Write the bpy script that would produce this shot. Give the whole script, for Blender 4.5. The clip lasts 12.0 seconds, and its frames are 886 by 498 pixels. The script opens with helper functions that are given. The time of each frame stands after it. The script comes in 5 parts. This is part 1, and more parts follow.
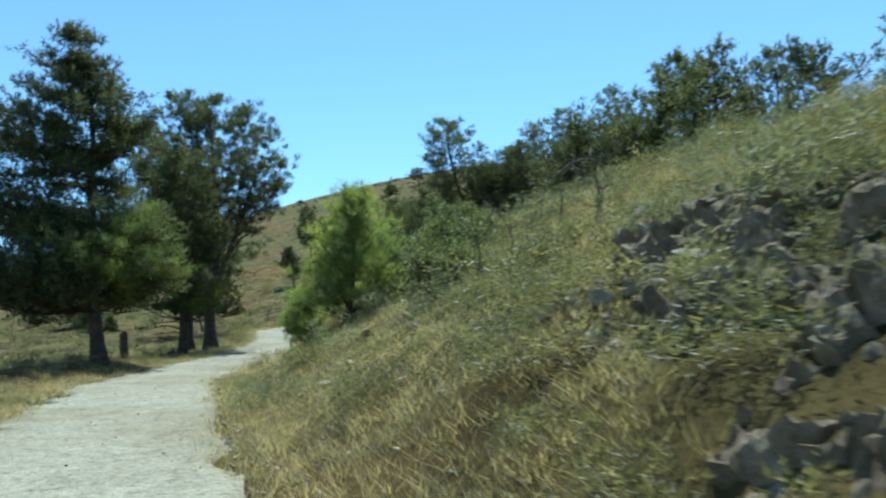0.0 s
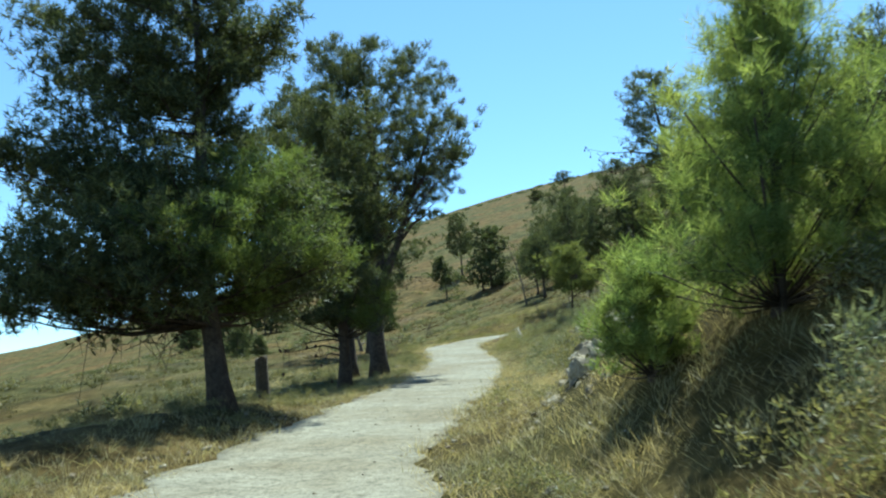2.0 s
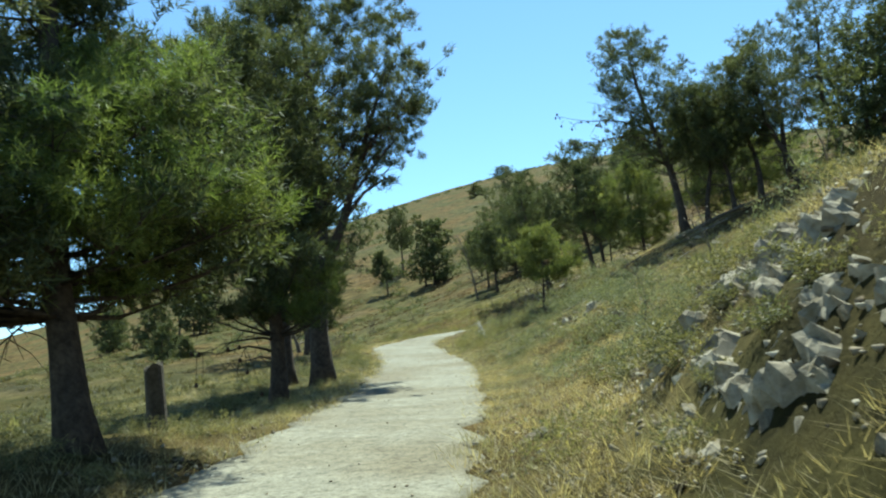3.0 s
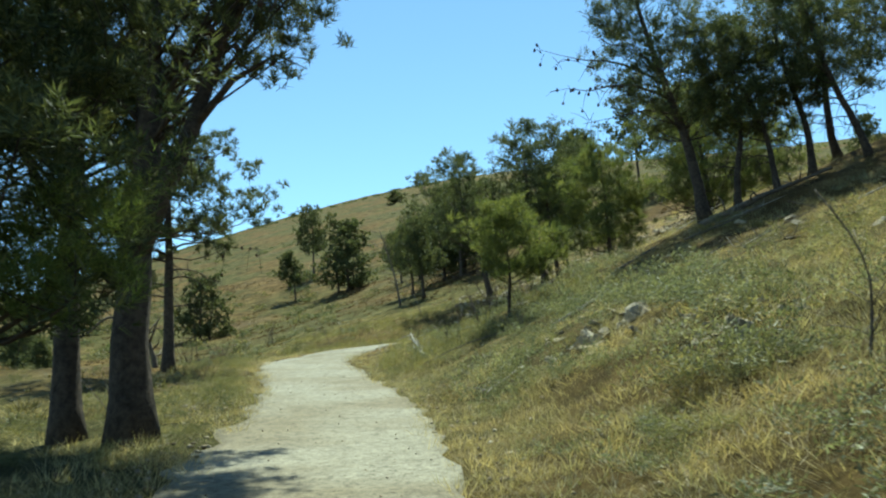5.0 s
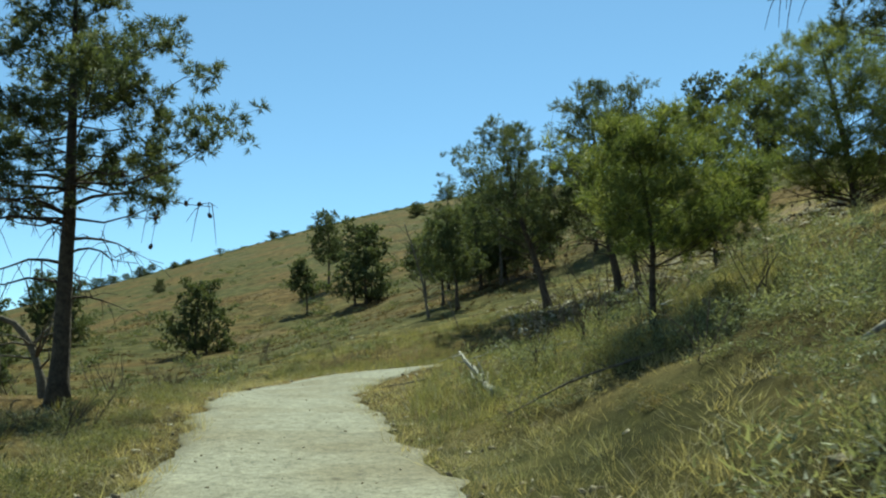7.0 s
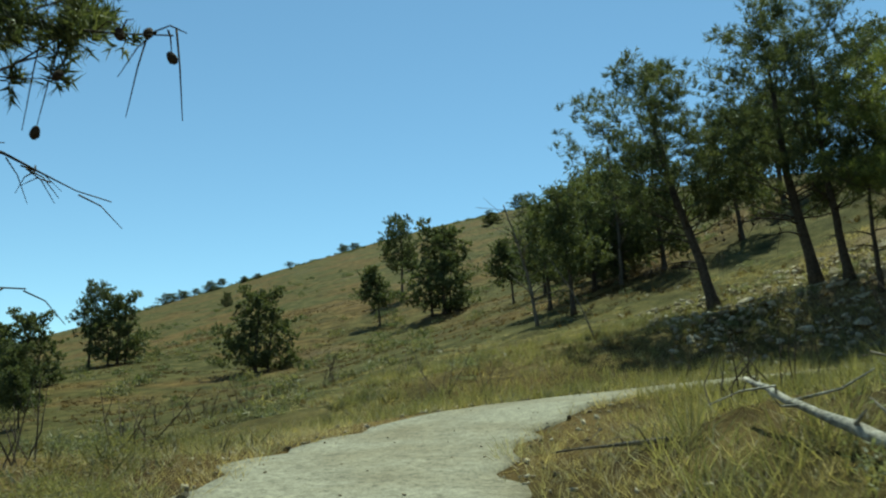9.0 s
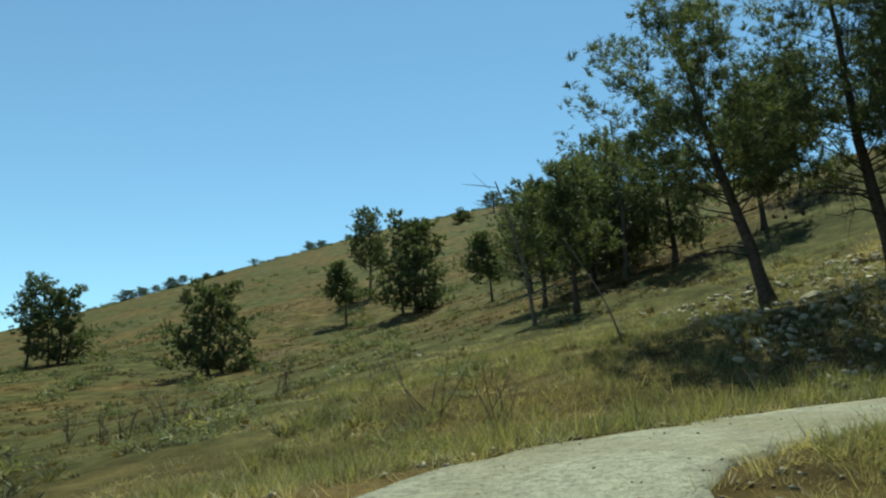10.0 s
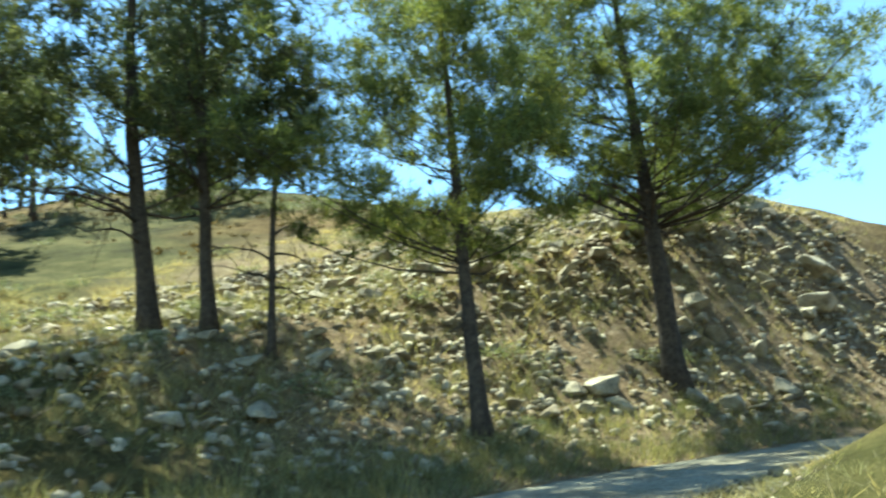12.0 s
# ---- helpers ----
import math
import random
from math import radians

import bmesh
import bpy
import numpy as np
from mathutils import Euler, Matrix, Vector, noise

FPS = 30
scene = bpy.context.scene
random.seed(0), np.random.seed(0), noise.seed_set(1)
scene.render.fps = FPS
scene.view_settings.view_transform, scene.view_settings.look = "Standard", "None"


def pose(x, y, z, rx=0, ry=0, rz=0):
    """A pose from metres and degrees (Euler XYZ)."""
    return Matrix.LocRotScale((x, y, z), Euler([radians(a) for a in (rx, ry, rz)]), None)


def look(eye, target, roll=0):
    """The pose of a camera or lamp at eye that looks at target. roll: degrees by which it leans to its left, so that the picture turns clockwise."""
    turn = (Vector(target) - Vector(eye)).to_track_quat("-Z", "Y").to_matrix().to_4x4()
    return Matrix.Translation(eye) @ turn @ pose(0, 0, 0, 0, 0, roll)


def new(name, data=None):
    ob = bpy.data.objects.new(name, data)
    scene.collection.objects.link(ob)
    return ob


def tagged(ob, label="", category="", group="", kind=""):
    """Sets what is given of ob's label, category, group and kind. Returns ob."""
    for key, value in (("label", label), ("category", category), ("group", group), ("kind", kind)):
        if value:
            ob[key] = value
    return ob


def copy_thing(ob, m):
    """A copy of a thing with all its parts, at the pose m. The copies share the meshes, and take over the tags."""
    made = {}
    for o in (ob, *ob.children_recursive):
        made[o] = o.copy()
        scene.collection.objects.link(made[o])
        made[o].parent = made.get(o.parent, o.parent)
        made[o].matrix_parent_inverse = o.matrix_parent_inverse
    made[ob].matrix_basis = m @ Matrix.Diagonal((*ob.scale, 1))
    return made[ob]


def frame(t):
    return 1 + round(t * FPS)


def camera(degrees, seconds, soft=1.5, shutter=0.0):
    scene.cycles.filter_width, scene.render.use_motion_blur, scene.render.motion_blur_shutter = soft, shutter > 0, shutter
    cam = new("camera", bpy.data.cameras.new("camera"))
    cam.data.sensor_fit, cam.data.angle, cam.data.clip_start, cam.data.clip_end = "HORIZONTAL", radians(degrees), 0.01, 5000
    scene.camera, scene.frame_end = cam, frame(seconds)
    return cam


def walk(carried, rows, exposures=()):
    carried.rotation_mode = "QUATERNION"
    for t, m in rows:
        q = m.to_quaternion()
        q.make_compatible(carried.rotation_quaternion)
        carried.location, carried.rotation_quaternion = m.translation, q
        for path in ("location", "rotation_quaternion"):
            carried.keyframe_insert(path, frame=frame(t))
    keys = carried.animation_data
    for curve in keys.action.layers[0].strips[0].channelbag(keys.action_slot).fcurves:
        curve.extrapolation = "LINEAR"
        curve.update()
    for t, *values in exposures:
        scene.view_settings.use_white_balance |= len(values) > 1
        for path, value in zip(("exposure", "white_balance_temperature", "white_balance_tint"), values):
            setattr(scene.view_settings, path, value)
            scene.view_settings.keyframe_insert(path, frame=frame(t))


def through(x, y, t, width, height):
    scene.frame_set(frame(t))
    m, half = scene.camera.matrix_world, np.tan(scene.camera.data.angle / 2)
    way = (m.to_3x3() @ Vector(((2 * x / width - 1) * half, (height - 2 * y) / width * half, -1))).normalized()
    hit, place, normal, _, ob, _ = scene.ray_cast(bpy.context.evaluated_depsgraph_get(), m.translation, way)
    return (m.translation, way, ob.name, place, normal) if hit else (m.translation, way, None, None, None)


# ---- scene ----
cam = camera(53.8, 12.0, 2.1, 0.15)
PATH = [
    (0, (0.0, 0.0, 1.46), (-0.004, 1.979, 1.75), -1.3),
    (0.5, (-0.902, 3.751, 1.782), (-1.187, 5.717, 2.017), -1.4),
    (1, (-1.948, 6.471, 1.812), (-2.318, 8.428, 2.001), -1.4),
    (1.5, (-2.963, 9.021, 1.975), (-3.329, 10.968, 2.246), -2.4),
    (2, (-3.971, 11.906, 2.248), (-4.289, 13.853, 2.578), -2.8),
    (2.5, (-4.962, 15.51, 2.485), (-5.219, 17.465, 2.815), -3.9),
    (3, (-5.69, 18.083, 2.635), (-5.864, 20.05, 2.953), -3.9),
    (3.5, (-6.187, 21.063, 2.816), (-6.295, 23.035, 3.131), -4.5),
    (5.5, (-7.439, 33.317, 3.752), (-7.391, 35.287, 4.093), -1.6),
    (6, (-7.775, 36.652, 3.973), (-7.74, 38.623, 4.309), -0.9),
    (6.5, (-7.956, 39.791, 4.188), (-7.945, 41.757, 4.555), -0.7),
    (8.5, (-9.646, 50.221, 5.166), (-9.786, 52.176, 5.566), -1.0),
    (9, (-10.271, 53.402, 5.404), (-10.447, 55.35, 5.821), -0.7),
    (9.5, (-10.836, 56.418, 5.687), (-11.02, 58.364, 6.113), -0.6),
    (10, (-11.346, 59.854, 6.144), (-11.448, 61.807, 6.561), -0.5),
    (10.5, (-11.519, 62.74, 6.459), (-11.399, 64.694, 6.865), -1.1),
    (11, (-11.066, 64.873, 6.681), (-10.589, 66.774, 7.08), -1.6),
    (11.5, (-9.909, 66.759, 6.923), (-9.005, 68.486, 7.369), -1.7),
    (11.8, (-9.046, 67.684, 7.185), (-7.831, 69.193, 7.683), -1.0),
    (12, (-8.376, 68.282, 7.358), (-6.974, 69.611, 7.877), -1.2),
]
walk(cam, [(t, look(eye, target, roll)) for t, eye, target, roll in PATH],
     [(0, 1.11, 5330, -10), (1, 1.11, 5230, -11), (2.5, 1.26, 5700, -12), (3.5, 1.16, 5880, -14), (6, 1.04, 6100, -17), (8.5, 0.58, 6250, -22), (10.5, 0.72, 6200, -21), (11.2, 1.36, 5600, -16), (12, 2.11, 6000, -18)])

# ---------------------------------------------------------------- daylight
SUN_AZ, SUN_EL = 9.0, 61.0  # degrees clockwise from +y, degrees up
world = bpy.data.worlds.new("sky")
scene.world = world
world.use_nodes = True
wn, wl = world.node_tree.nodes, world.node_tree.links
sky = wn.new("ShaderNodeTexSky")
sky.sky_type, sky.sun_disc = "NISHITA", False
sky.sun_elevation, sky.sun_rotation = radians(SUN_EL), radians(SUN_AZ)
sky.altitude, sky.air_density, sky.dust_density, sky.ozone_density = 900, 0.9, 0.05, 2.2
wn["Background"].inputs["Strength"].default_value = 0.1
wl.new(sky.outputs["Color"], wn["Background"].inputs["Color"])
sun = new("sun", bpy.data.lights.new("sun", "SUN"))
sun.data.energy, sun.data.angle, sun.data.color = 4.8, radians(0.53), (1.0, 0.93, 0.82)
sun.matrix_world = look((math.sin(radians(SUN_AZ)) * 50, math.cos(radians(SUN_AZ)) * 50, math.tan(radians(SUN_EL)) * 50), (0, 0, 0))
# ---------------------------------------------------------------- lie of the land
ROAD = np.array([  # centre line of the road: x, y, z
    (8.5, -30, -2.2), (4.0, -15, -1.2), (-0.9, 0, 0.0), (-3.2, 7, 0.42), (-5.3, 14, 0.92), (-6.4, 18, 1.17),
    (-7.75, 23, 1.5), (-7.95, 27, 1.8), (-8.05, 31, 2.12), (-8.25, 36, 2.46), (-8.75, 43, 3.02),
    (-9.4, 49, 3.6), (-10.15, 53.5, 3.96), (-11.4, 59.3, 4.62), (-12.0, 63, 5.03), (-11.7, 66, 5.38),
    (-10.2, 69, 5.9), (-7.8, 71.2, 6.25), (-5.0, 73.0, 6.6), (-1.8, 74.4, 6.95), (2.2, 74.7, 7.35),
    (7, 73.9, 7.85), (13, 71.8, 8.5), (22, 67.5, 9.6), (60, 50, 14)], float)


def spline(points, step=0.5):
    """Catmull-Rom line through the points."""
    out = []
    p = np.vstack([2 * points[0] - points[1], points, 2 * points[-1] - points[-2]])
    for i in range(1, len(p) - 2):
        n = max(2, int(np.linalg.norm(p[i + 1] - p[i]) / step))
        u = np.linspace(0, 1, n, endpoint=False)[:, None]
        a, b, c, d = p[i - 1], p[i], p[i + 1], p[i + 2]
        out.append(0.5 * (2 * b + (c - a) * u + (2 * a - 5 * b + 4 * c - d) * u**2 + (3 * b - a - 3 * c + d) * u**3))
    return np.vstack(out + [points[-1:]])


LINE = spline(ROAD)
TURN = np.gradient(LINE[:, :2], axis=0)
TURN /= np.linalg.norm(TURN, axis=1)[:, None]


def from_road(x, y):
    """Signed distance from the centre line (right is positive) and the road's height there."""
    x, y = np.atleast_1d(np.asarray(x, float)), np.atleast_1d(np.asarray(y, float))
    d, h = np.empty(x.size), np.empty(x.size)
    for k in range(0, x.size, 4000):
        px, py = x[k:k + 4000, None] - LINE[:, 0], y[k:k + 4000, None] - LINE[:, 1]
        n = (px**2 + py**2).argmin(1)
        r = np.arange(n.size)
        along = px[r, n] * TURN[n, 0] + py[r, n] * TURN[n, 1]
        side = px[r, n] * TURN[n, 1] - py[r, n] * TURN[n, 0]
        far = np.hypot(px[r, n], py[r, n])
        d[k:k + 4000] = np.where(side < 0, -1, 1) * far
        m = np.clip(n + np.sign(along).astype(int), 0, len(LINE) - 1)
        gap = np.linalg.norm(LINE[m, :2] - LINE[n, :2], axis=1) + 1e-6
        h[k:k + 4000] = LINE[n, 2] + (LINE[m, 2] - LINE[n, 2]) * np.clip(np.abs(along) / gap, 0, 1)
    return d, h


def soft(a, b, v):
    u = np.clip((v - a) / (b - a), 0, 1)
    return u * u * (3 - 2 * u)


# cross-sections of the lower slope: y, then heights over the road at these offsets from its centre
OFFS = np.array([-200, -60, -20, -8, -4, 0, 2, 3.5, 5.5, 10, 20, 45, 200.])
SECT = np.array([
    (-60, -26, -9.0, -3.2, -0.7, -0.2, 0, 0.3, 0.9, 1.9, 4.0, 7.5, 13, 32),
    (5, -26, -8.0, -2.8, -0.6, -0.1, 0, 0.3, 0.9, 2.0, 4.2, 7.5, 13, 32),
    (19, -24, -7.0, -2.6, -0.6, -0.1, 0, 0.25, 0.75, 1.8, 4.2, 7.3, 12, 31),
    (26, -22, -6.5, -2.0, -0.2, 0.4, 0, 0.25, 0.7, 2.7, 4.2, 6.8, 11.5, 31),
    (36, -20, -5.5, -2.0, -0.4, -0.1, 0, 0.1, 0.35, 1.0, 2.8, 6.2, 11.5, 31),
    (46, -19, -5.0, -1.6, -0.2, -0.05, 0, 0.1, 0.5, 1.6, 3.1, 6.3, 11.5, 31),
    (58, -18, -3.5, -0.4, 0.0, -0.05, 0, 0.1, 0.4, 1.1, 3.2, 7.2, 12.5, 31),
    (66, -17, -3.0, 0.0, 0.2, 0.0, 0, 0.2, 0.5, 0.8, 1.9, 6.4, 12.5, 31),
    (75, -16, -2.5, 0.3, 0.5, 0.2, 0, 0.3, 0.6, 0.9, 1.7, 3.8, 11, 31.)])
CX = spline(ROAD[:15])


def lower(x, y):
    xc, zc = np.interp(y, CX[:, 1], CX[:, 0]), np.interp(y, CX[:, 1], CX[:, 2])
    i = np.clip(np.searchsorted(SECT[:, 0], y) - 1, 0, len(SECT) - 2)
    u = np.clip((y - SECT[i, 0]) / (SECT[i + 1, 0] - SECT[i, 0]), 0, 1)
    u = u * u * (3 - 2 * u)
    d = x - xc
    j = np.clip(np.searchsorted(OFFS, d) - 1, 0, len(OFFS) - 2)
    v = np.clip((d - OFFS[j]) / (OFFS[j + 1] - OFFS[j]), 0, 1)

    def at(k):
        return SECT[k, j + 1] * (1 - v) + SECT[k, j + 2] * v
    return zc + at(i) * (1 - u) + at(i + 1) * u


HILL = (10.27, 25.0, 17.54, 1.57, -3.43, 6.34, -1.05, -2.41, -3.74, -4.88, -5.96, 8.56, 2.59)


def upper(x, y):
    X, Y = np.clip(x, -260, 160) / 100, (y - 80) / 100
    c = HILL
    z = c[0] + c[1] * X + c[2] * Y + c[3] * X * X + c[4] * X * Y + c[5] * Y * Y + c[6] * Y**3 + c[7] * X**3 + c[8] * X * X * Y
    z += c[9] * np.tanh((x + 6) / 14) * np.exp(-((y - 110) / 50) ** 2)  # shoulder above the bend
    z += c[10] * np.exp(-((x + 26) / 25) ** 2 - ((y - 125) / 50) ** 2)  # hollow on the far slope
    z += c[12] * np.exp(-((x - 20) / 11) ** 2 - ((y - 80) / 10) ** 2)  # steep scree beside the bend
    z += c[11] * np.exp(-((x - 16) / 22) ** 2 - ((y - 112) / 28) ** 2)
    return z


def hill(x, y):
    """The hillside before the road was cut into it."""
    x, y = np.atleast_1d(np.asarray(x, float)), np.atleast_1d(np.asarray(y, float))
    w = soft(66, 82, y)
    return lower(x, np.minimum(y, 80)) * (1 - w) + upper(x, np.maximum(y, 55)) * w


def ground(x, y):
    """Height of the finished ground: the road's bed with its verges and cut, then the hillside."""
    x, y = np.atleast_1d(np.asarray(x, float)), np.atleast_1d(np.asarray(y, float))
    d, h = from_road(x, y)
    z = hill(x, y)
    far = np.where(d > 0, 4.0, np.where(y < 58, 3.6, 7.0))
    w = soft(1.7, far, np.abs(d))
    even = np.clip((np.abs(d) - 1.9) / (far + 0.6 - 1.9), 0, 1)
    w = np.where((d < 0) & (y > 66), 0.2 * w + 0.8 * even, w)
    return h * (1 - w) + z * w

# ---------------------------------------------------------------- materials
def material(name, rough=0.9):
    m = bpy.data.materials.new(name)
    m.use_nodes = True
    n = m.node_tree.nodes
    n["Principled BSDF"].inputs["Roughness"].default_value = rough
    n["Principled BSDF"].inputs["Specular IOR Level"].default_value = 0.25
    return m, n, m.node_tree.links, n["Principled BSDF"]


def noise_node(n, l, scale, detail=4, rough=0.55, coords="Object"):
    t, c = n.new("ShaderNodeTexNoise"), n.new("ShaderNodeTexCoord")
    t.inputs["Scale"].default_value, t.inputs["Detail"].default_value, t.inputs["Roughness"].default_value = scale, detail, rough
    l.new(c.outputs[coords], t.inputs["Vector"])
    return t


def ramp(n, l, source, stops):
    r = n.new("ShaderNodeValToRGB")
    while len(r.color_ramp.elements) < len(stops):
        r.color_ramp.elements.new(0.5)
    for e, (p, c) in zip(r.color_ramp.elements, stops):
        e.position, e.color = p, (*c, 1)
    l.new(source, r.inputs["Fac"])
    return r


def mix(n, l, a, b, fac, blend="MIX"):
    m = n.new("ShaderNodeMix")
    m.data_type, m.blend_type = "RGBA", blend
    for socket, v in ((m.inputs[6], a), (m.inputs[7], b), (m.inputs[0], fac)):
        if isinstance(v, (int, float)):
            socket.default_value = v
        elif isinstance(v, tuple):
            socket.default_value = (*v, 1)
        else:
            l.new(v, socket)
    return m.outputs[2]


def bump(n, l, bsdf, height, strength, distance):
    b = n.new("ShaderNodeBump")
    b.inputs["Strength"].default_value, b.inputs["Distance"].default_value = strength, distance
    l.new(height, b.inputs["Height"])
    l.new(b.outputs["Normal"], bsdf.inputs["Normal"])


def soil_material():
    m, n, l, p = material("dry_hillside", 0.95)
    p.inputs["Specular IOR Level"].default_value = 0.04
    big, mid, fine = noise_node(n, l, 0.07, 5), noise_node(n, l, 0.55, 6, 0.65), noise_node(n, l, 7, 8, 0.75)
    straw = ramp(n, l, mid.outputs["Fac"], [(0.3, (0.038, 0.024, 0.009)), (0.5, (0.095, 0.062, 0.023)), (0.68, (0.172, 0.117, 0.047))])
    olive = ramp(n, l, mid.outputs["Fac"], [(0.3, (0.028, 0.027, 0.01)), (0.5, (0.065, 0.06, 0.021)), (0.7, (0.128, 0.108, 0.043))])
    where = ramp(n, l, big.outputs["Fac"], [(0.38, (0, 0, 0)), (0.56, (1, 1, 1))])
    base = mix(n, l, straw.outputs["Color"], olive.outputs["Color"], where.outputs["Color"])
    speck = ramp(n, l, fine.outputs["Fac"], [(0.3, (0.42, 0.42, 0.40)), (0.5, (1, 1, 1)), (0.72, (1.25, 1.22, 1.15))])
    stony = noise_node(n, l, 0.045, 6, 0.6)
    grit = noise_node(n, l, 2.2, 6, 0.8)
    where_stony = ramp(n, l, stony.outputs["Fac"], [(0.6, (0, 0, 0)), (0.74, (0.45, 0.45, 0.45))])
    grey = ramp(n, l, grit.outputs["Fac"], [(0.4, (0.065, 0.056, 0.036)), (0.55, (0.14, 0.12, 0.085)), (0.66, (0.30, 0.27, 0.22))])
    base = mix(n, l, base, grey.outputs["Color"], where_stony.outputs["Color"])
    # bare tan earth of the scree
    here, far = n.new("ShaderNodeTexCoord"), n.new("ShaderNodeVectorMath")
    far.operation = "DISTANCE"
    far.inputs[1].default_value = (10, 81, 11)
    l.new(here.outputs["Object"], far.inputs[0])
    wander = n.new("ShaderNodeMath")
    wander.operation = "MULTIPLY_ADD"
    wander.inputs[1].default_value = 8.0
    l.new(mid.outputs["Fac"], wander.inputs[0])
    l.new(far.outputs["Value"], wander.inputs[2])
    scale = n.new("ShaderNodeMath")
    scale.operation = "DIVIDE"
    scale.inputs[1].default_value = 30.0
    l.new(wander.outputs["Value"], scale.inputs[0])
    bare = ramp(n, l, scale.outputs["Value"], [(0.42, (1, 1, 1)), (0.58, (0, 0, 0))])
    tan = ramp(n, l, grit.outputs["Fac"], [(0.35, (0.11, 0.076, 0.043)), (0.5, (0.205, 0.145, 0.087)), (0.68, (0.32, 0.245, 0.165))])
    base = mix(n, l, base, tan.outputs["Color"], bare.outputs["Color"])
    col = mix(n, l, base, speck.outputs["Color"], 0.85, "MULTIPLY")
    l.new(col, p.inputs["Base Color"])
    bump(n, l, p, fine.outputs["Fac"], 0.9, 0.12)
    return m


def concrete_material():
    m, n, l, p = material("worn_concrete", 0.9)
    big, mid, fine = noise_node(n, l, 0.35, 5), noise_node(n, l, 2.5, 8, 0.7), noise_node(n, l, 28, 8, 0.8)
    c = ramp(n, l, mid.outputs["Fac"], [(0.3, (0.17, 0.156, 0.116)), (0.5, (0.222, 0.206, 0.157)), (0.72, (0.275, 0.257, 0.2))])
    dirt = ramp(n, l, big.outputs["Fac"], [(0.38, (0.74, 0.68, 0.58)), (0.58, (1, 1, 1))])
    grit = ramp(n, l, noise_node(n, l, 9, 8, 0.85).outputs["Fac"], [(0.39, (0.42, 0.4, 0.35)), (0.49, (0.98, 0.98, 0.97)), (0.62, (1.16, 1.16, 1.12))])
    pit = ramp(n, l, fine.outputs["Fac"], [(0.36, (0.25, 0.24, 0.22)), (0.5, (1, 1, 1)), (0.75, (1.25, 1.25, 1.2))])
    v, co = n.new("ShaderNodeTexVoronoi"), n.new("ShaderNodeTexCoord")
    v.feature = "DISTANCE_TO_EDGE"
    v.inputs["Scale"].default_value = 0.4
    warp = mix(n, l, co.outputs["Object"], noise_node(n, l, 1.3, 6).outputs["Color"], 1.2, "ADD")
    l.new(warp, v.inputs["Vector"])
    crack = ramp(n, l, v.outputs["Distance"], [(0.0, (0.35, 0.32, 0.27)), (0.018, (1, 1, 1))])
    col = mix(n, l, mix(n, l, mix(n, l, c.outputs["Color"], mix(n, l, dirt.outputs["Color"], grit.outputs["Color"], 1.0, "MULTIPLY"), 1.0, "MULTIPLY"), pit.outputs["Color"], 0.9, "MULTIPLY"), crack.outputs["Color"], 0.3, "MULTIPLY")
    l.new(col, p.inputs["Base Color"])
    bump(n, l, p, fine.outputs["Fac"], 0.6, 0.012)
    return m


def leaf_material(name, dark, mid, light, through=0.35):
    m, n, l, p = material(name, 0.6)
    g, ob = n.new("ShaderNodeNewGeometry"), noise_node(n, l, 0.9, 3)
    r = ramp(n, l, g.outputs["Random Per Island"], [(0.0, dark), (0.55, mid), (1.0, light)])
    tone = ramp(n, l, ob.outputs["Fac"], [(0.35, (0.65, 0.72, 0.7)), (0.65, (1.2, 1.12, 0.95))])
    col = mix(n, l, r.outputs["Color"], tone.outputs["Color"], 1.0, "MULTIPLY")
    l.new(col, p.inputs["Base Color"])
    t, s = n.new("ShaderNodeBsdfTranslucent"), n.new("ShaderNodeMixShader")
    l.new(mix(n, l, col, (1.25, 1.25, 0.8), 1.0, "MULTIPLY"), t.inputs["Color"])
    s.inputs["Fac"].default_value = through
    l.new(p.outputs["BSDF"], s.inputs[1])
    l.new(t.outputs["BSDF"], s.inputs[2])
    l.new(s.outputs["Shader"], n["Material Output"].inputs["Surface"])
    return m


def bark_material(name, a, b, scale=9):
    m, n, l, p = material(name, 0.95)
    t = noise_node(n, l, scale, 8, 0.7)
    t2 = noise_node(n, l, scale * 0.2, 3)
    c = ramp(n, l, t.outputs["Fac"], [(0.3, a), (0.7, b)])
    tone = ramp(n, l, t2.outputs["Fac"], [(0.3, (0.7, 0.7, 0.7)), (0.7, (1.2, 1.15, 1.1))])
    l.new(mix(n, l, c.outputs["Color"], tone.outputs["Color"], 1.0, "MULTIPLY"), p.inputs["Base Color"])
    bump(n, l, p, t.outputs["Fac"], 1.0, 0.05)
    return m


